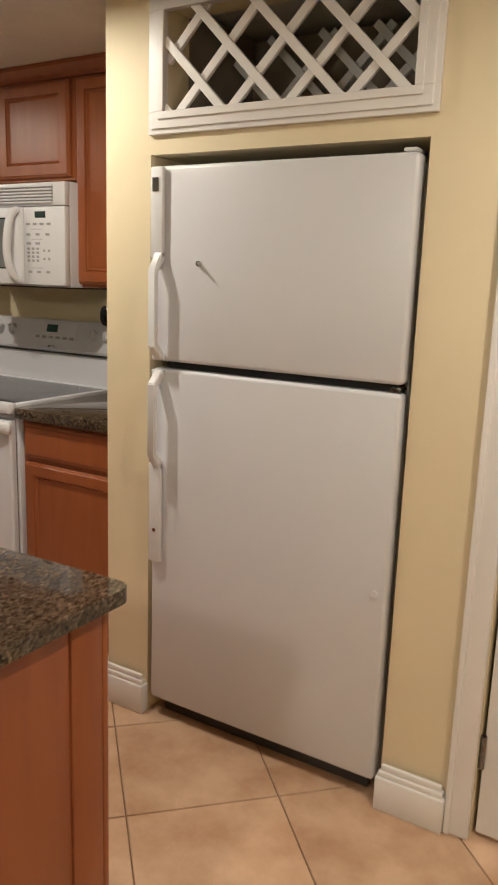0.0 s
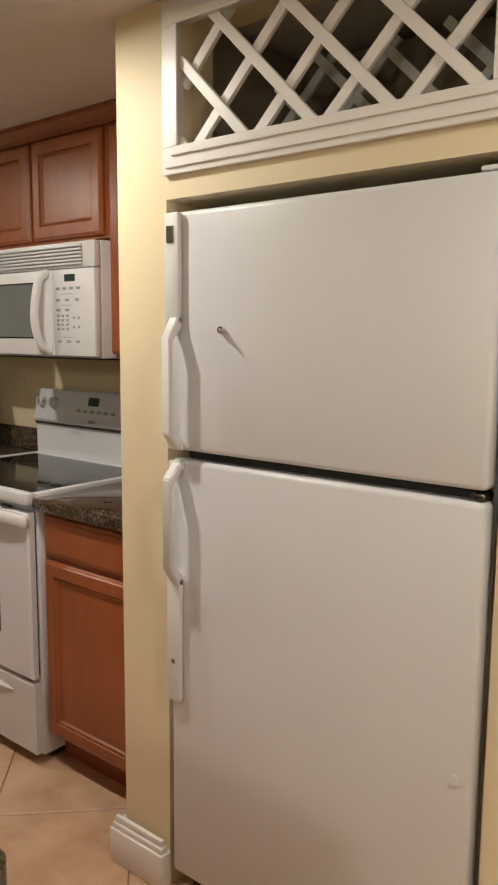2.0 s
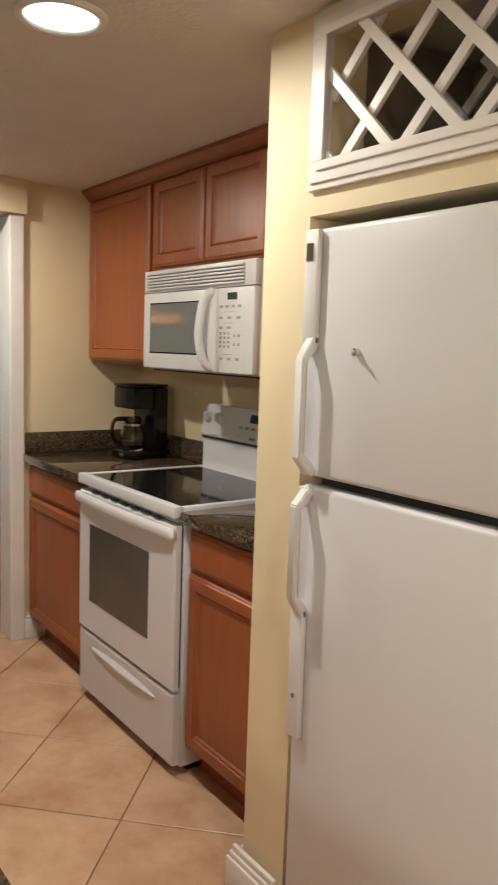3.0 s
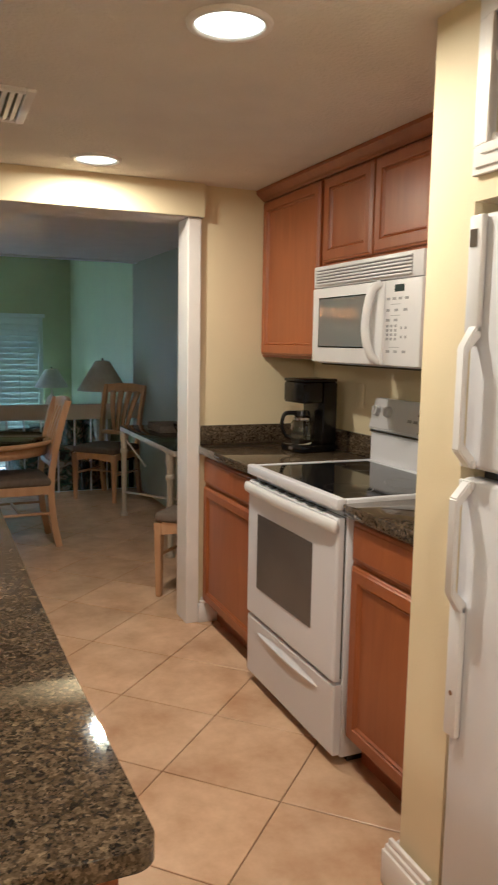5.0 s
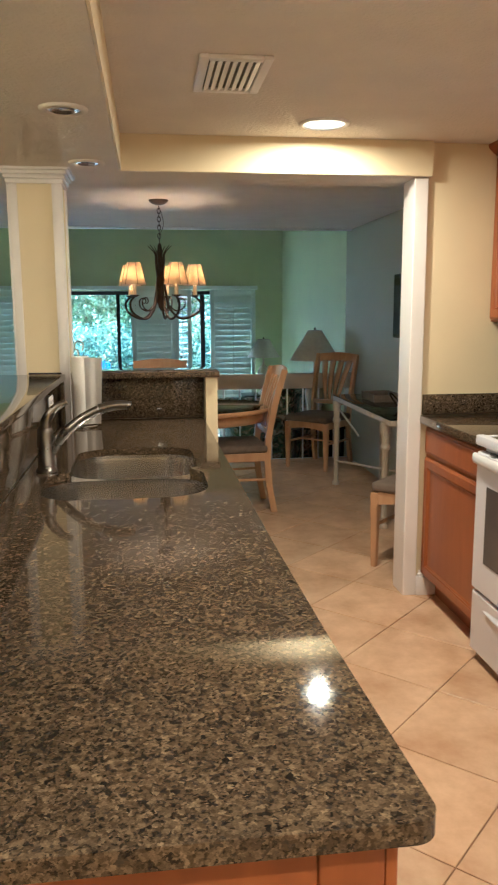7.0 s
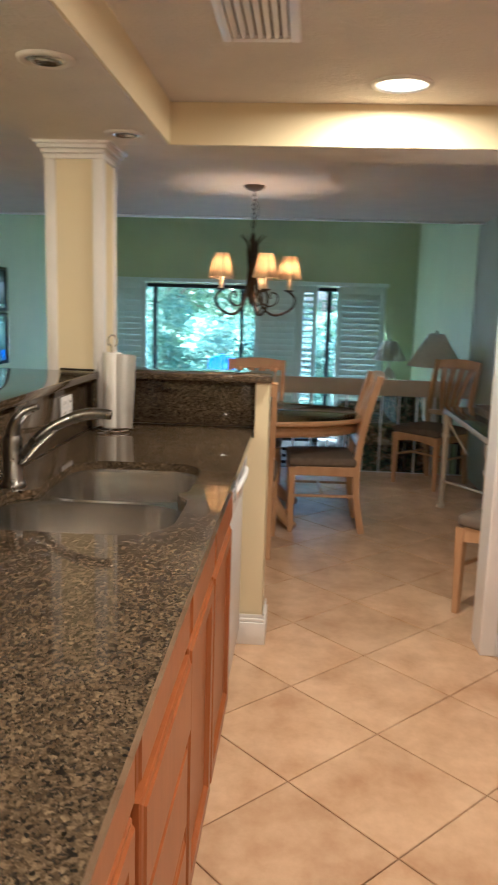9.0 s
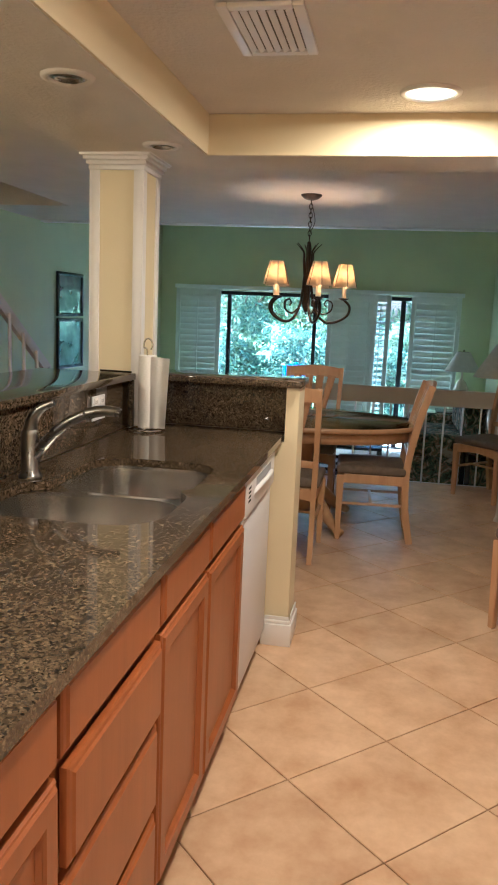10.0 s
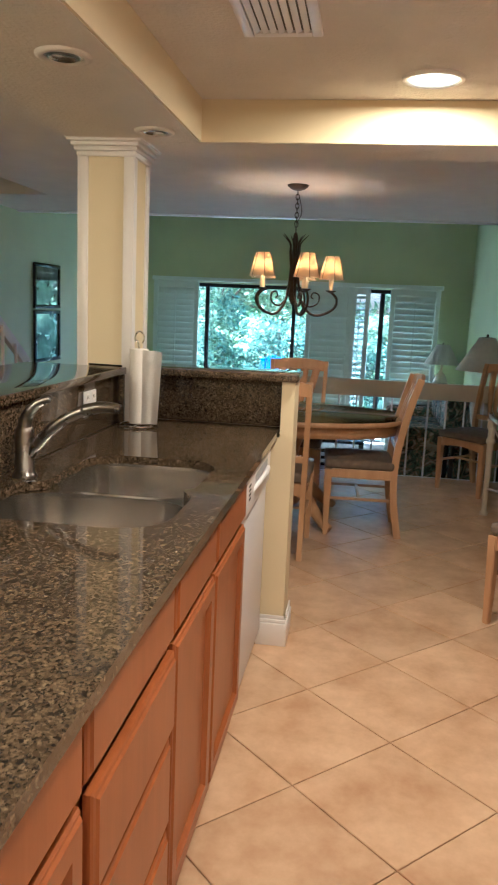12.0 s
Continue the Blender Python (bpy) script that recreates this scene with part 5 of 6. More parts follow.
for k in range(5):
    a = radians(24.6 + 72 * k)
    ca, sa = math.cos(a), math.sin(a)

    def P(r, z):
        return (r * ca, r * sa, z)

    bm = bmesh.new()
    tube(bm, smooth_path([P(0.02, -0.52), P(0.035, -0.62), P(0.06, -0.73), P(0.12, -0.80), P(0.19, -0.805), P(0.27, -0.76), P(0.285, -0.70), P(RA, -0.655)]), 0.0085, n=8)
    arm = part("arm", bm, BRONZE, ch, here=False)
    bm = bmesh.new()
    tube(bm, smooth_path([P(0.06, -0.72), P(0.11, -0.755), P(0.165, -0.73), P(0.17, -0.68), P(0.135, -0.665), P(0.12, -0.69), P(0.135, -0.705)]), 0.006, n=7, taper=0.004)
    part("scroll", bm, BRONZE, arm, here=False)
    bm = bmesh.new()
    lathe(bm, ((0.0, -0.662), (0.012, -0.662), (0.034, -0.650), (0.036, -0.647), (0.012, -0.648)), P(RA, 0), n=18)
    part("drip_pan", bm, BRONZE, arm, here=False)
    part("candle_sleeve", cyled(P(RA, -0.648), P(RA, -0.545), 0.014, n=14), IVORY, arm, "ivory candle sleeve", here=False)
    bm = bmesh.new()
    lathe(bm, ((0.083, -0.578), (0.045, -0.432), (0.0438, -0.432), (0.0818, -0.578), (0.083, -0.578)), P(RA, 0), n=28)
    sh = part("shade", bm, SHADE, arm, "glowing parchment shade", here=False)
    for j in range(6):
        b = 2 * math.pi * j / 6 + 0.3
        bm = bmesh.new()
        q0 = Vector(P(RA, -0.578)) + Vector((0.084 * math.cos(b), 0.084 * math.sin(b), 0))
        q1 = Vector(P(RA, -0.432)) + Vector((0.046 * math.cos(b), 0.046 * math.sin(b), 0))
        tube(bm, [q0, q1], 0.0018, n=5)
        part("rib", bm, UPHOL, ch, here=False)
    lamp("chandelier_bulb", "POINT", Matrix.Translation((-5.39 + RA * ca, 0.80 + RA * sa, HIGH - 0.505)), 0.23, (1.0, 0.53, 0.24), radius=0.02)

# glass-topped desk along the wall
WASH = wood("whitewashed_wood", (0.42, 0.36, 0.27), (0.62, 0.55, 0.43), 0.5)
dk = thing("desk", (-5.21, 2.41, 0), "whitewashed console desk with a glass top", "desk")
DX0, DX1, DY0, DY1 = -5.96, -4.46, 2.195, 2.635
bm = bmesh.new()
for a in ((DX0, DY0, DX1, DY0 + 0.035), (DX0, DY1 - 0.035, DX1, DY1), (DX0, DY0 + 0.035, DX0 + 0.035, DY1 - 0.035), (DX1 - 0.035, DY0 + 0.035, DX1, DY1 - 0.035)):
    box(bm, a[0], a[1], 0.705, a[2], a[3], 0.742, bevel=0.004)
part("frame", bm, WASH, dk)
part("glass", boxed(DX0 - 0.004, DY0 - 0.004, 0.7425, DX1 + 0.004, DY1 + 0.004, 0.750, bevel=0.002), TABLEGLASS, dk, "clear greenish glass sheet")
for x in (DX0 + 0.03, DX1 - 0.16):
    for y in (DY0 + 0.025, DY1 - 0.03):
        bm = bmesh.new()
        lathe(bm, ((0.028, 0.0), (0.030, 0.02), (0.020, 0.035), (0.018, 0.10), (0.022, 0.30), (0.024, 0.52), (0.034, 0.535), (0.034, 0.55), (0.024, 0.565), (0.026, 0.62), (0.034, 0.64), (0.034, 0.7045)), (x, y, 0), n=16, closed=True)
        part("turned_leg", bm, WASH, dk)
bm = bmesh.new()
tube(bm, [(DX0 + 0.03, DY0 + 0.025, 0.20), (DX1 - 0.16, DY1 - 0.03, 0.32)], 0.009, n=8)
part("stretcher", bm, WASH, dk)
bm = bmesh.new()
tube(bm, [(DX0 + 0.03, DY0 + 0.025, 0.66), (DX0 + 0.35, DY0 + 0.12, 0.46)], 0.008, n=8)
part("brace", bm, WASH, dk)
tray = thing("letter_tray", (-5.50, 2.46, 0.751), "shallow grey letter tray on the desk", "tray")
bm = bmesh.new()
box(bm, -0.17, -0.11, 0, 0.17, 0.11, 0.012, bevel=0.004)
for a in ((-0.17, -0.11, 0.17, -0.10), (-0.17, 0.10, 0.17, 0.11), (-0.17, -0.10, -0.16, 0.10), (0.16, -0.10, 0.17, 0.10)):
    box(bm, a[0], a[1], 0.012, a[2], a[3], 0.055, bevel=0.003)
part("tray_body", bm, UPHOL, tray, here=False)
bm = bmesh.new()
tube(bm, [(-4.80 + 0.02 * math.cos(t), 2.36 + 0.055 * math.cos(t * 0.9), 0.757 + 0.06 * (1 - math.cos(t)) ) for t in [k * 0.3 for k in range(24)]], 0.006, n=8)
solid("desk_ornament", bm, BLACK, "small black curled iron ornament on the desk", "ornament")
tvf = thing("wall_picture", (-5.38, BACK - 0.02, 1.45), "dark framed picture on the dining wall", "picture")
part("frame", boxed(-5.745, BACK - 0.035, 1.215, -5.01, BACK - 0.0005, 1.70, bevel=0.006), BLACK, tvf)
part("panel", boxed(-5.715, BACK - 0.038, 1.245, -5.04, BACK - 0.0355, 1.67), BLACKGLASS, tvf, "dark glass")

# railing above the sunken living room
RAILPAINT = material("taupe_white_rail_paint", (0.62, 0.56, 0.47), 0.5, var=0.04, scale=6)
rl = thing("railing", (DROP + 0.03, 0.8, 0.0), "painted board railing with thin white balusters", "railing")
part("top_board", boxed(DROP + 0.012, -0.95, 0.692, DROP + 0.05, BACK - 0.002, 0.836, bevel=0.005), RAILPAINT, rl)
for i in range(23):
    y = -0.90 + i * 0.1535
    part("baluster", cyled((DROP + 0.03, y, 0.0), (DROP + 0.03, y, 0.6915), 0.008, n=10), WHITE, rl)
part("newel", boxed(DROP + 0.0, -1.03, 0, DROP + 0.07, -0.951, 0.88, bevel=0.006), RAILPAINT, rl)
setting("trim_floor_edge", boxed(DROP - 0.022, SOUTH, -0.03, DROP + 0.008, BACK, 0.002, bevel=0.003), WHITE, "white nosing at the dining floor's edge", "trim")

# staircase with its board rail
st = thing("staircase", (-4.6, -1.75, 0), "white staircase with a sloping board rail and balusters", "staircase")
for i in range(8):
    x0 = -5.75 + i * 0.27
    part("step", boxed(x0, SOUTH + 0.002, 0.001 if i == 0 else 0.18 * i - 0.02, x0 + 0.30, -1.22, 0.18 * (i + 1), bevel=0.006), WHITE, st)
SL = 0.68
bm = bmesh.new()
pa, pb = (-5.80, 0.855), (-3.70, 0.855 + 2.10 * SL)
vs = []
for y in (-1.215, -1.180):
    vs.append([bm.verts.new(p) for p in ((pa[0], y, pa[1]), (pb[0], y, pb[1]), (pb[0], y, pb[1] + 0.105), (pa[0] + 0.03, y, pa[1] + 0.115), (pa[0], y, pa[1] + 0.08))])
n = 5
for i in range(n):
    bm.faces.new((vs[0][i], vs[0][(i + 1) % n], vs[1][(i + 1) % n], vs[1][i]))
bm.faces.new(vs[0])
bm.faces.new(vs[1])
bmesh.ops.recalc_face_normals(bm, faces=bm.faces)
part("rail_board", bm, RAILPAINT, st, "pale sloping rail board", smooth=False)
for i in range(9):
    x = -5.73 + i * 0.2
    part("baluster", cyled((x, -1.172, 0.0), (x, -1.172, 0.90 + SL * (x + 5.80)), 0.011, n=10), WHITE, st)

# framed pictures on the green wall
PICART = material("pale_print_under_glass", (0.16, 0.20, 0.17), 0.02, var=0.4, scale=6, ior=3.0)
for z0, z1 in ((1.313, 1.748), (0.785, 1.292)):
    pf = thing("framed_picture", (-7.74, SOUTH, z0), "black framed print under reflecting glass", "picture", group="pictures on the green wall")
    bm = bmesh.new()
    x0, x1 = -8.05, -7.43
    for a in ((x0, z0, x1, z0 + 0.035), (x0, z1 - 0.035, x1, z1), (x0, z0 + 0.035, x0 + 0.035, z1 - 0.035), (x1 - 0.035, z0 + 0.035, x1, z1 - 0.035)):
        box(bm, a[0], SOUTH + 0.0005, a[1], a[2], SOUTH + 0.028, a[3], bevel=0.006)
    part("frame", bm, BLACK, pf)
    part("print", boxed(x0 + 0.03, SOUTH + 0.001, z0 + 0.03, x1 - 0.03, SOUTH + 0.012, z1 - 0.03), PICART, pf, "print behind glossy glass")

# ---- living room window wall ----
FRAMEBLK = material("dark_bronze_aluminium", (0.012, 0.012, 0.013), 0.4, 0.3)
win = setting("window_1", boxed(FAR - 0.13, WIN[0], WZ0 - 0.018, FAR - 0.02, WIN[1], WZ0), FRAMEBLK, "dark-framed sliding glass doors to the garden", "window")
for i, (y0, y1) in enumerate(((-1.64, -1.58), (-0.945, -0.89), (0.27, 0.32), (1.455, 1.52), (2.14, 2.2))):
    part("stile", boxed(FAR - 0.10, y0, WZ0, FAR - 0.05, y1, WZ1 - 0.0505, bevel=0.003), FRAMEBLK, win)
part("head_rail", boxed(FAR - 0.10, WIN[0], WZ1 - 0.05, FAR - 0.05, WIN[1], WZ1 - 0.001, bevel=0.003), FRAMEBLK, win)
for y0, y1 in ((-1.58, -0.945), (-0.89, 0.27), (0.32, 1.455), (1.52, 2.14)):
    g = part("pane", boxed(FAR - 0.078, y0, WZ0, FAR - 0.074, y1, WZ1 - 0.05), GLASS, win, "clear glass pane")
    g.visible_shadow = False
part("pull", boxed(FAR - 0.048, -0.933, 0.65, FAR - 0.02, -0.903, 0.90, bevel=0.006), FRAMEBLK, win)


def shutter(y0, y1, x, turn=0.0, tilt=77, label="white louvred plantation shutter panel"):
    s = thing("shutter", (x, (y0 + y1) / 2, LOW + 0.03), label, "shutter", group="plantation shutters")
    s.rotation_euler[2] = radians(turn)
    h, w = WZ1 + 0.015 - (LOW + 0.03), (y1 - y0) / 2
    for nm, a in (("stile", (-0.016, -w, 0, 0.016, -w + 0.06, h)), ("stile", (-0.016, w - 0.06, 0, 0.016, w, h)), ("rail", (-0.016, -w + 0.0605, 0, 0.016, w - 0.0605, 0.10)),
                  ("rail", (-0.016, -w + 0.0605, h - 0.09, 0.016, w - 0.0605, h))):
        part(nm, boxed(*a, bevel=0.003), SHUTTER, s, here=False)
    n = int((h - 0.19) / 0.076)
    step = (h - 0.19) / n
    louv = boxed(-0.044, -w + 0.062, -0.005, 0.044, w - 0.062, 0.005, bevel=0.003)
    bmesh.ops.rotate(louv, matrix=Matrix.Rotation(radians(tilt), 3, "Y"), verts=louv.verts)
    first = part("louvre", louv, SHUTTER, s, here=False)
    first.location.z = 0.10 + step / 2
    for k in range(1, n):
        o = new("louvre", first.data)
        o.parent, o.location = s, (0, 0, 0.10 + step * (k + 0.5))
    part("tilt_rod", boxed(0.046, -0.006, 0.14, 0.056, 0.006, h - 0.14), SHUTTER, s, here=False)
    return s


shutter(-1.66, -1.02, FAR + 0.045)
shutter(1.59, 2.24, FAR + 0.045)
shutter(0.48, 1.09, FAR + 0.055, tilt=80, label="closed white shutter panel over the sliding door")
shutter(1.085, 1.325, FAR + 0.10, turn=-14, tilt=20, label="narrow white shutter panel with open louvres")
setting("trim_window", boxed(FAR + 0.001, -1.68, 1.732, FAR + 0.075, 2.27, 1.787, bevel=0.008), SHUTTER, "white shutter head track above the doors", "trim")

# ---- living room furniture seen through the railing ----
def fabric():
    m = material("palm_print_fabric", (0.10, 0.12, 0.08), 0.9, var=0.0, fine=0.3, fine_scale=400)
    nt = m.node_tree
    b = nt.nodes["Principled BSDF"]
    tc = nt.nodes["Texture Coordinate"]
    v = nt.nodes.new("ShaderNodeTexNoise")
    v.inputs["Scale"].default_value, v.inputs["Detail"].default_value, v.inputs["Distortion"].default_value = 9, 3, 2.2
    nt.links.new(tc.outputs["Object"], v.inputs["Vector"])
    r = nt.nodes.new("ShaderNodeValToRGB")
    el = r.color_ramp.elements
    el[0].position, el[0].color = 0.38, (0.03, 0.035, 0.03, 1)
    el[1].position, el[1].color = 0.62, (0.42, 0.36, 0.26, 1)
    e = el.new(0.48)
    e.color = (0.10, 0.16, 0.10, 1)
    e = el.new(0.55)
    e.color = (0.24, 0.13, 0.08, 1)
    nt.links.new(v.outputs[0], r.inputs[0])
    nt.links.new(r.outputs[0], b.inputs["Base Color"])
    return m


PALM = fabric()
sf = thing("sofa", (-9.0, 2.1, LOW), "palm-leaf print upholstered sofa against the wall", "sofa")
part("base", boxed(-9.95, 1.62, LOW + 0.06, -8.05, 2.56, LOW + 0.42, bevel=0.03, segments=3), PALM, sf)
part("backrest", boxed(-9.95, 2.34, LOW + 0.421, -8.05, 2.58, LOW + 0.88, bevel=0.06, segments=4), PALM, sf)
for x in (-9.97, -8.24):
    part("arm", boxed(x, 1.60, LOW + 0.421, x + 0.20, 2.339, LOW + 0.66, bevel=0.06, segments=4), PALM, sf)
for i in range(3):
    part("seat_cushion", boxed(-9.76 + i * 0.51, 1.60, LOW + 0.422, -9.26 + i * 0.51, 2.338, LOW + 0.56, bevel=0.04, segments=3), PALM, sf)
    bm = boxed(-9.74 + i * 0.51, 2.14, LOW + 0.565, -9.28 + i * 0.51, 2.33, LOW + 0.98, bevel=0.07, segments=4)
    part("back_cushion", bm, PALM, sf)
for x in (-9.88, -8.12):
    for y in (1.68, 2.5):
        part("foot", cyled((x, y, LOW), (x, y, LOW + 0.0595), 0.02, 0.03, n=10), BLACK, sf)

LINEN = material("pale_linen_shade", (0.55, 0.52, 0.44), 0.85, var=0.05, scale=30, fine=0.2)
CERAMIC = material("cream_ceramic", (0.62, 0.55, 0.42), 0.25, var=0.08)


def table_lamp(x, y, z_table, z_bottom, z_top, r_low, r_top):
    l = thing("table_lamp", (x, y, z_table), "unlit table lamp with a pale cone shade", "table lamp", group="living room table lamps")
    h = z_bottom - z_table
    bm = bmesh.new()
    lathe(bm, ((0.075, 0.0), (0.08, 0.02), (0.05, 0.04), (0.09, h * 0.35), (0.10, h * 0.5), (0.06, h * 0.72), (0.02, h * 0.8), (0.012, h * 0.85), (0.012, h + 0.1), (0.0, h + 0.1)), n=20)
    part("base", bm, CERAMIC, l, here=False)
    bm = bmesh.new()
    lathe(bm, ((r_low, h), (r_top, z_top - z_table), (r_top - 0.003, z_top - z_table), (r_low - 0.003, h), (r_low, h)), n=32)
    part("shade", bm, LINEN, l, "pale linen cone shade", here=False)
    bm = bmesh.new()
    lathe(bm, ((0.0, 0.0), (0.012, 0.005), (0.008, 0.02), (0.0, 0.028)), (0, 0, z_top - z_table + 0.004), n=12)
    part("finial", bm, BRONZE, l, here=False)
    bm = bmesh.new()
    for a in (0, 120, 240):
        tube(bm, [(0, 0, z_top - z_table + 0.002), ((r_top - 0.002) * math.cos(radians(a)), (r_top - 0.002) * math.sin(radians(a)), z_top - z_table - 0.002)], 0.002, n=5)
    part("spider", bm, BRONZE, l, here=False)
    return l


def side_table(x0, y0, x1, y1, z):
    t = thing("side_table", ((x0 + x1) / 2, (y0 + y1) / 2, LOW), "dark square wooden side table", "table", group="living room side tables")
    part("tabletop", boxed(x0, y0, z - 0.03, x1, y1, z, bevel=0.005), BLACK, t)
    for x in (x0 + 0.03, x1 - 0.03):
        for y in (y0 + 0.03, y1 - 0.03):
            part("leg", boxed(x - 0.02, y - 0.02, LOW, x + 0.02, y + 0.02, z - 0.0305, bevel=0.003), BLACK, t)
    part("shelf", boxed(x0 + 0.03, y0 + 0.03, LOW + 0.15, x1 - 0.03, y1 - 0.03, LOW + 0.17), BLACK, t)
    return t


side_table(-7.68, 2.08, -7.16, 2.62, 0.30)
table_lamp(-7.42, 2.358, 0.301, 0.94, 1.235, 0.252, 0.07)
side_table(-10.48, 1.98, -10.0, 2.55, 0.30)
table_lamp(-10.22, 2.262, 0.301, 0.81, 1.05, 0.22, 0.08)
ct = thing("coffee_table", (-8.6, 0.95, LOW), "low black slatted coffee table", "table")
part("tabletop", boxed(-9.0, 0.55, 0.05, -8.25, 1.35, 0.08, bevel=0.006), BLACK, ct)
for i in range(4):
    part("slat", boxed(-8.255, 0.58, -0.05 - i * 0.07, -8.235, 1.32, -0.02 - i * 0.07, bevel=0.003), BLACK, ct)
for x in (-8.97, -8.28):
    for y in (0.58, 1.32):
        part("leg", boxed(x - 0.025, y - 0.025, LOW, x + 0.025, y + 0.025, 0.0495, bevel=0.003), BLACK, ct)

# ---- garden beyond the doors ----
LAWN = material("garden_ground", (0.09, 0.15, 0.05), 0.95, var=0.4, scale=2, fine=0.5, fine_scale=40)
setting("ground", boxed(-400, -300, -0.60, FAR - 0.1505, 300, -0.50), LAWN, "shaded garden ground with grass", "ground")
setting("patio", boxed(-13.2, -3.2, -0.499, FAR - 0.1510, 4.2, -0.40), material("patio_concrete", (0.42, 0.40, 0.37), 0.85, var=0.1, scale=4, fine=0.3), "pale concrete patio slab", "patio")


def leaves_mesh(name, n, centres, size, mat):
    """Many small bent leaves strewn in clumps."""
    rs = np.random.RandomState(len(name) + n)
    bm_v, bm_f = [], []
    for i in range(n):
        c, r = centres[rs.randint(len(centres))]
        d = rs.normal(size=3)
        d /= np.linalg.norm(d)
        p = np.array(c) + d * np.array(r) * (0.35 + 0.65 * rs.rand() ** 0.5)
        u = rs.normal(size=3)
        u /= np.linalg.norm(u)
        w = np.cross(u, rs.normal(size=3))
        w /= np.linalg.norm(w)
        s = size * (0.6 + 0.8 * rs.rand())
        k = len(bm_v)
        mid = p + np.cross(u, w) * s * 0.15
        bm_v += [tuple(p - u * s), tuple(mid + w * s * 0.4), tuple(p + u * s), tuple(mid - w * s * 0.4)]
        bm_f += [(k, k + 1, k + 2), (k, k + 2, k + 3)]
    me = bpy.data.meshes.new(name)
    me.from_pydata(bm_v, [], bm_f)
    me.materials.append(mat)
    return me


def leaf_material(name, dark, light):
    m = bpy.data.materials.new(name)
    m.use_nodes = True
    nt = m.node_tree
    b = nt.nodes["Principled BSDF"]
    geo = nt.nodes.new("ShaderNodeNewGeometry")
    r = nt.nodes.new("ShaderNodeValToRGB")
    r.color_ramp.elements[0].color, r.color_ramp.elements[1].color = (*dark, 1), (*light, 1)
    nt.links.new(geo.outputs["Random Per Island"], r.inputs[0])
    nt.links.new(r.outputs[0], b.inputs["Base Color"])
    b.inputs["Roughness"].default_value = 0.45
    t = nt.nodes.new("ShaderNodeBsdfTranslucent")
    nt.links.new(r.outputs[0], t.inputs[0])
    mx = nt.nodes.new("ShaderNodeMixShader")
    mx.inputs[0].default_value = 0.35
    nt.links.new(b.outputs[0], mx.inputs[1])
    nt.links.new(t.outputs[0], mx.inputs[2])
    nt.links.new(mx.outputs[0], nt.nodes["Material Output"].inputs[0])
    return m


LEAF = leaf_material("shrub_leaves", (0.06, 0.12, 0.09), (0.22, 0.34, 0.25))
LEAF2 = leaf_material("tree_leaves", (0.09, 0.15, 0.09), (0.30, 0.38, 0.24))
BARK = material("grey_bark", (0.17, 0.13, 0.10), 0.9, var=0.3, scale=10, fine=0.6, fine_scale=30)


def tree(x, y, height, spread, seed, n=6500):
    rs = random.Random(seed)
    t = thing("tree", (x, y, -0.50), "leafy garden tree with a bent grey trunk", "tree", group="garden trees")
    bm = bmesh.new()
    trunk = smooth_path([(0, 0, 0), (0.08, 0.05, height * 0.25), (-0.05, 0.12, height * 0.5), (0.05, 0.0, height * 0.75)])
    tube(bm, trunk, 0.11, n=10, taper=0.04)
    for k in range(7):
        a, z = rs.uniform(0, 6.28), height * rs.uniform(0.3, 0.7)
        q = (spread * 0.7 * math.cos(a), spread * 0.7 * math.sin(a), z + height * rs.uniform(0.1, 0.3))
        tube(bm, smooth_path([(0, 0.05, z), (q[0] * 0.5, q[1] * 0.5, z + 0.15), q]), 0.04, n=7, taper=0.012)
    part("trunk", bm, BARK, t, here=False)
    cl = []
    for k in range(26):
        a, rr = rs.uniform(0, 6.28), spread * rs.uniform(0.1, 1)
        cl.append(((rr * math.cos(a), rr * math.sin(a), height * rs.uniform(0.28, 1.05)), (rs.uniform(0.3, 0.6),) * 3))
    o = new("crown", leaves_mesh("crown", n, cl, 0.075, LEAF2))
    o.parent = t
    tagged(o, "open crown of small leaves")
    return t


for args in ((-15.0, -1.8, 3.6, 1.3, 3), (-16.2, 0.4, 4.2, 1.5, 5), (-15.2, 2.4, 3.9, 1.3, 7), (-18.5, -0.8, 5.5, 2.2, 11), (-18.0, 2.8, 5.2, 2.0, 13), (-18.3, -4.2, 5.2, 2.2, 17)):
    tree(*args)
rs = random.Random(4)
for k in range(7):
    y = -3.2 + k * 1.05
    h = rs.uniform(1.0, 1.5)
    cl = [((rs.uniform(-0.45, 0.45), rs.uniform(-0.55, 0.55), h * rs.uniform(0.35, 1.25)), (0.34, 0.36, 0.32)) for _ in range(13)]
    sb = thing("shrub", (-14.0 + rs.uniform(-0.4, 0.4), y, -0.50), "rounded bluish-green garden shrub", "shrub", group="garden shrubs")
    o = new("foliage", leaves_mesh("foliage", 3000, cl, 0.05, LEAF))
    o.parent = sb
    part("stem", cyled((0, 0, 0), (0, 0, h * 0.7), 0.03, 0.015, n=8), BARK, sb, here=False)

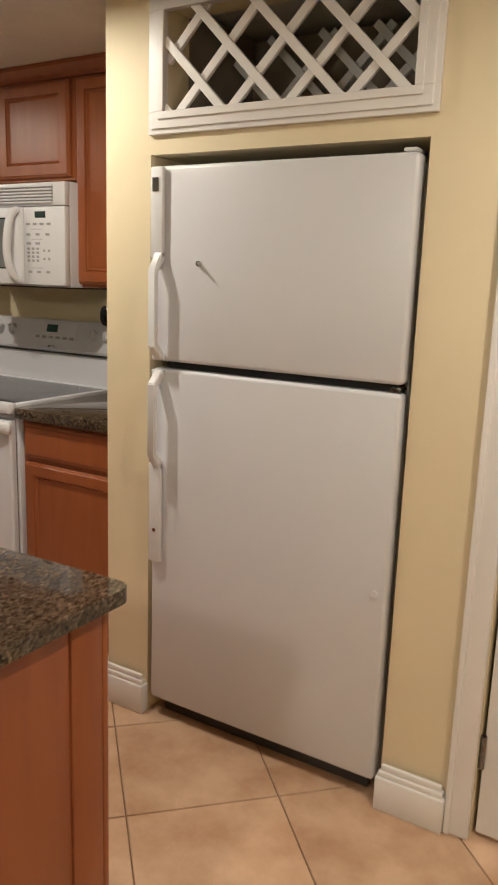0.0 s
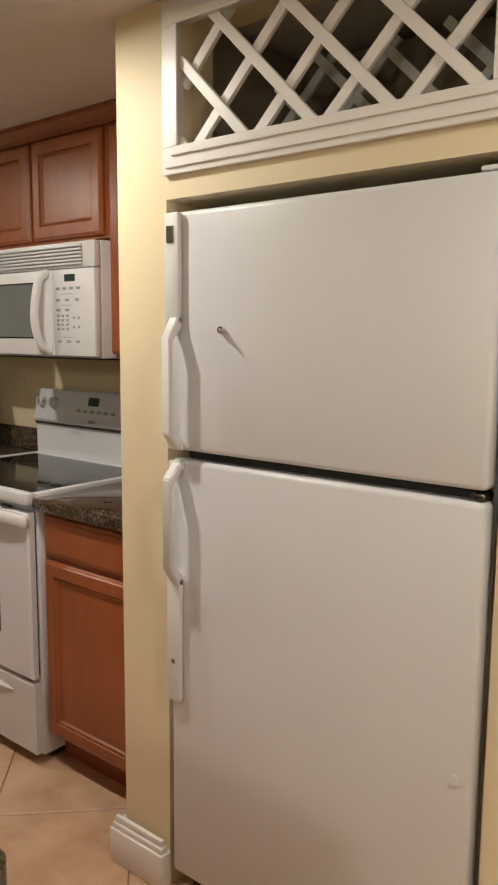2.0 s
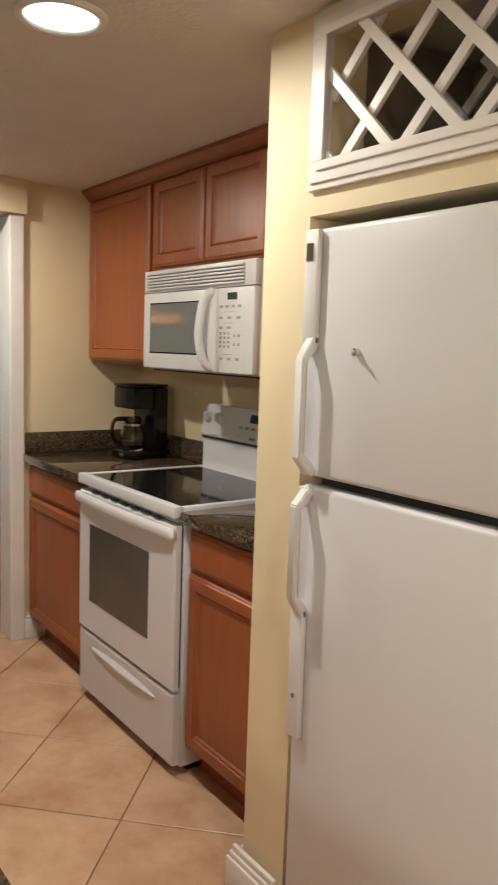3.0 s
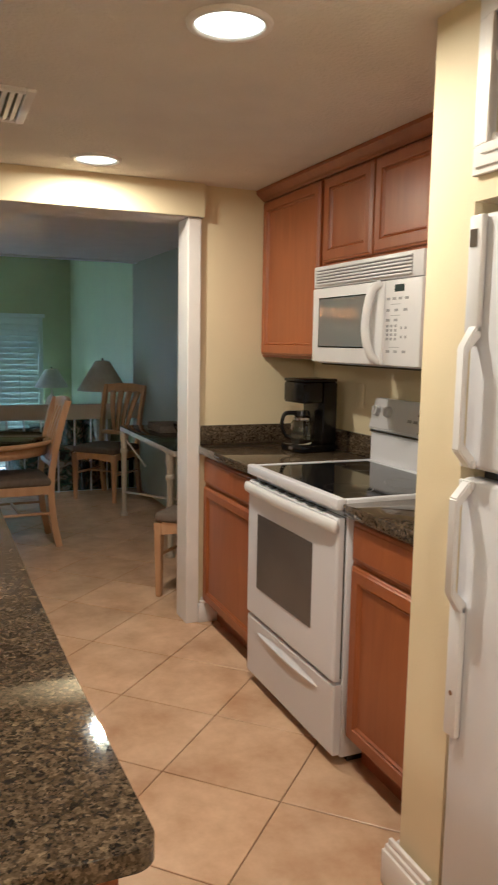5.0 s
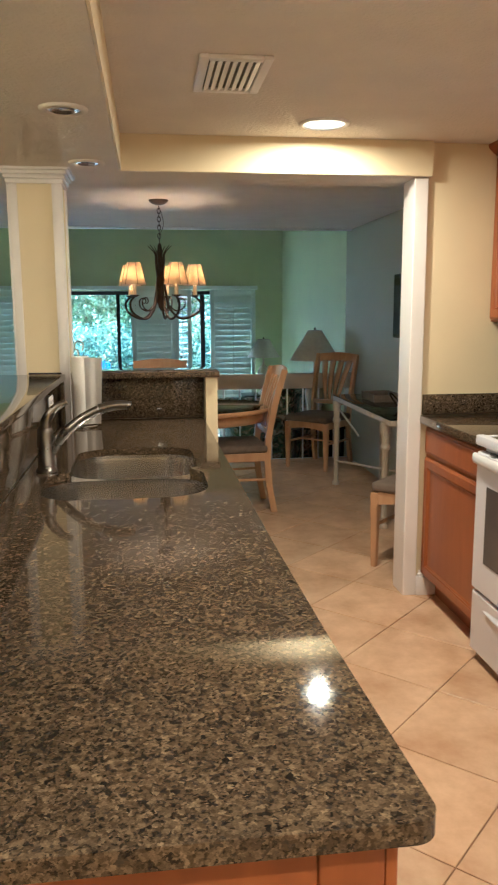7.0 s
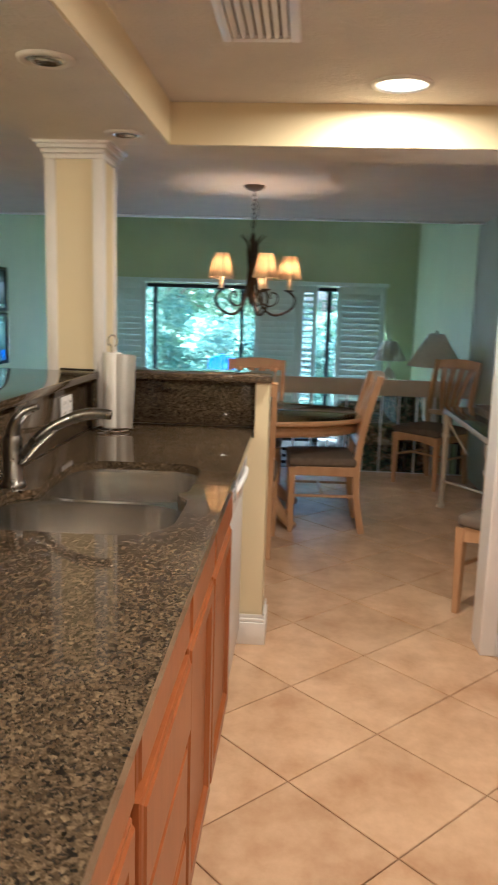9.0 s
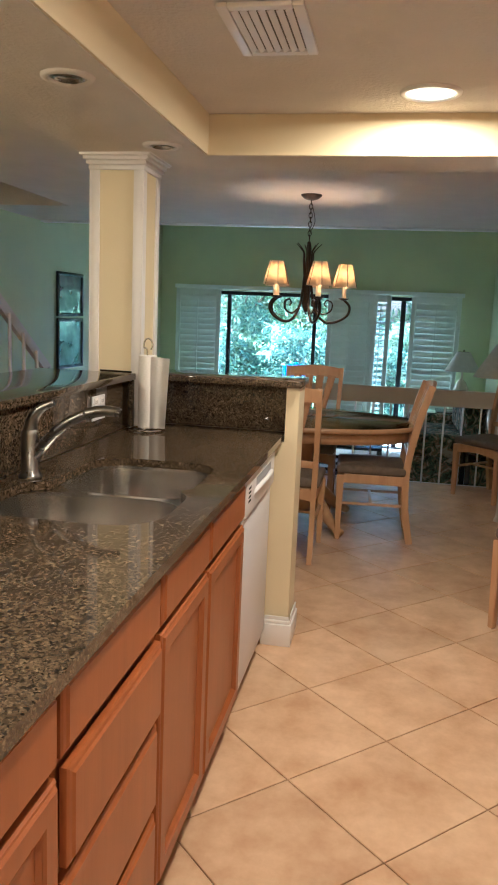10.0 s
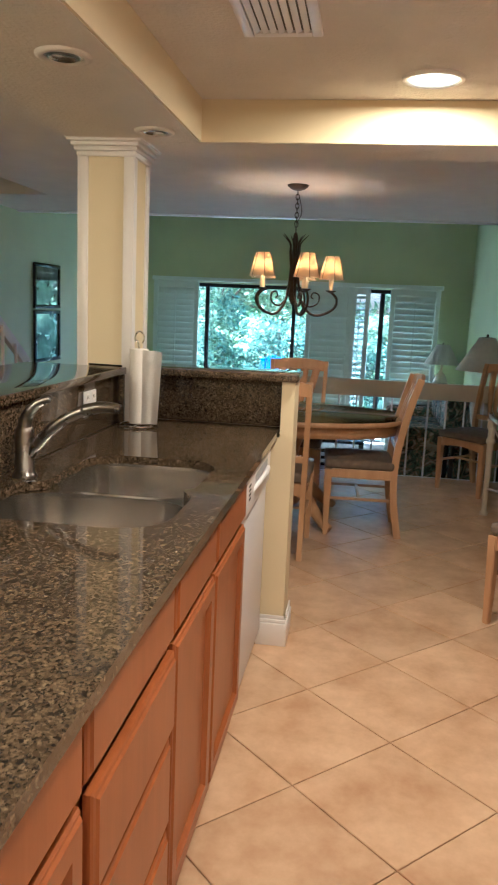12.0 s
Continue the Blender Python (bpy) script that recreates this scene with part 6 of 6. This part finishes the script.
BLUE = material("blue_plastic", (0.02, 0.10, 0.45), 0.4, var=0.1)
gc = thing("garden_chair", (-12.9, -0.15, -0.40), "bright blue slatted garden chair on the patio", "chair")
for i in range(5):
    y = -0.18 + i * 0.09
    bm = bmesh.new()
    box(bm, -0.012, y - 0.038, 0.32, 0.012, y + 0.038, 1.02 + 0.06 * (1 - abs(i - 2) / 2), bevel=0.008)
    bmesh.ops.rotate(bm, cent=(0, 0, 0.32), matrix=Matrix.Rotation(radians(14), 3, "Y"), verts=bm.verts)
    part("back_slat", bm, BLUE, gc, here=False)
    part("seat_slat", boxed(-0.52 + i * 0.1, -0.21, 0.30, -0.43 + i * 0.1, 0.21, 0.318, bevel=0.004), BLUE, gc, here=False)
for x, y in ((-0.5, -0.20), (-0.5, 0.20), (0.02, -0.20), (0.02, 0.20)):
    part("leg", boxed(x - 0.03, y - 0.02, 0, x + 0.03, y + 0.02, 0.2995, bevel=0.004), BLUE, gc, here=False)

# ---- floor tiles, each a piece of the floor ----
HALF, GAP = 0.2993, 0.0030


def clip(poly, axis, limit, keep_above):
    out = []
    for a, b in zip(poly, poly[1:] + poly[:1]):
        ia, ib = (a[axis] >= limit) == keep_above, (b[axis] >= limit) == keep_above
        if ia:
            out.append(a)
        if ia != ib:
            t = (limit - a[axis]) / (b[axis] - a[axis])
            out.append((a[0] + t * (b[0] - a[0]), a[1] + t * (b[1] - a[1])))
    return out


def tile_mesh(poly):
    bm = bmesh.new()
    n = len(poly)
    cx, cy = sum(p[0] for p in poly) / n, sum(p[1] for p in poly) / n
    low = [bm.verts.new((x, y, -0.006)) for x, y in poly]
    mid = [bm.verts.new((x, y, -0.0015)) for x, y in poly]
    top = [bm.verts.new((x + (cx - x) * 0.012, y + (cy - y) * 0.012, 0)) for x, y in poly]
    for a, b in ((low, mid), (mid, top)):
        for i in range(n):
            bm.faces.new((a[i], a[(i + 1) % n], b[(i + 1) % n], b[i]))
    bm.faces.new(top)
    me = bpy.data.meshes.new("tile")
    bm.to_mesh(me)
    bm.free()
    me.materials.append(TILE)
    return me


_r = HALF - GAP
whole = tile_mesh([(-_r, 0), (0, -_r), (_r, 0), (0, _r)])
for i in range(-16, 22):
    for j in range(-18, 8):
        if (i + j) % 2 == 0:
            continue
        cx, cy = -2.763 + HALF * i, 1.455 + HALF * j
        poly = [(cx - _r, cy), (cx, cy - _r), (cx + _r, cy), (cx, cy + _r)]
        cut_poly = clip(clip(clip(clip(poly, 0, DROP + 0.01, True), 0, EAST - 0.002, False), 1, SOUTH + 0.002, True), 1, BACK - 0.002, False)
        if len(cut_poly) < 3:
            continue
        t = new("tile", whole if cut_poly == poly else tile_mesh([(x - cx, y - cy) for x, y in cut_poly]))
        t.location = (cx, cy, 0.0)
        t.parent = floor
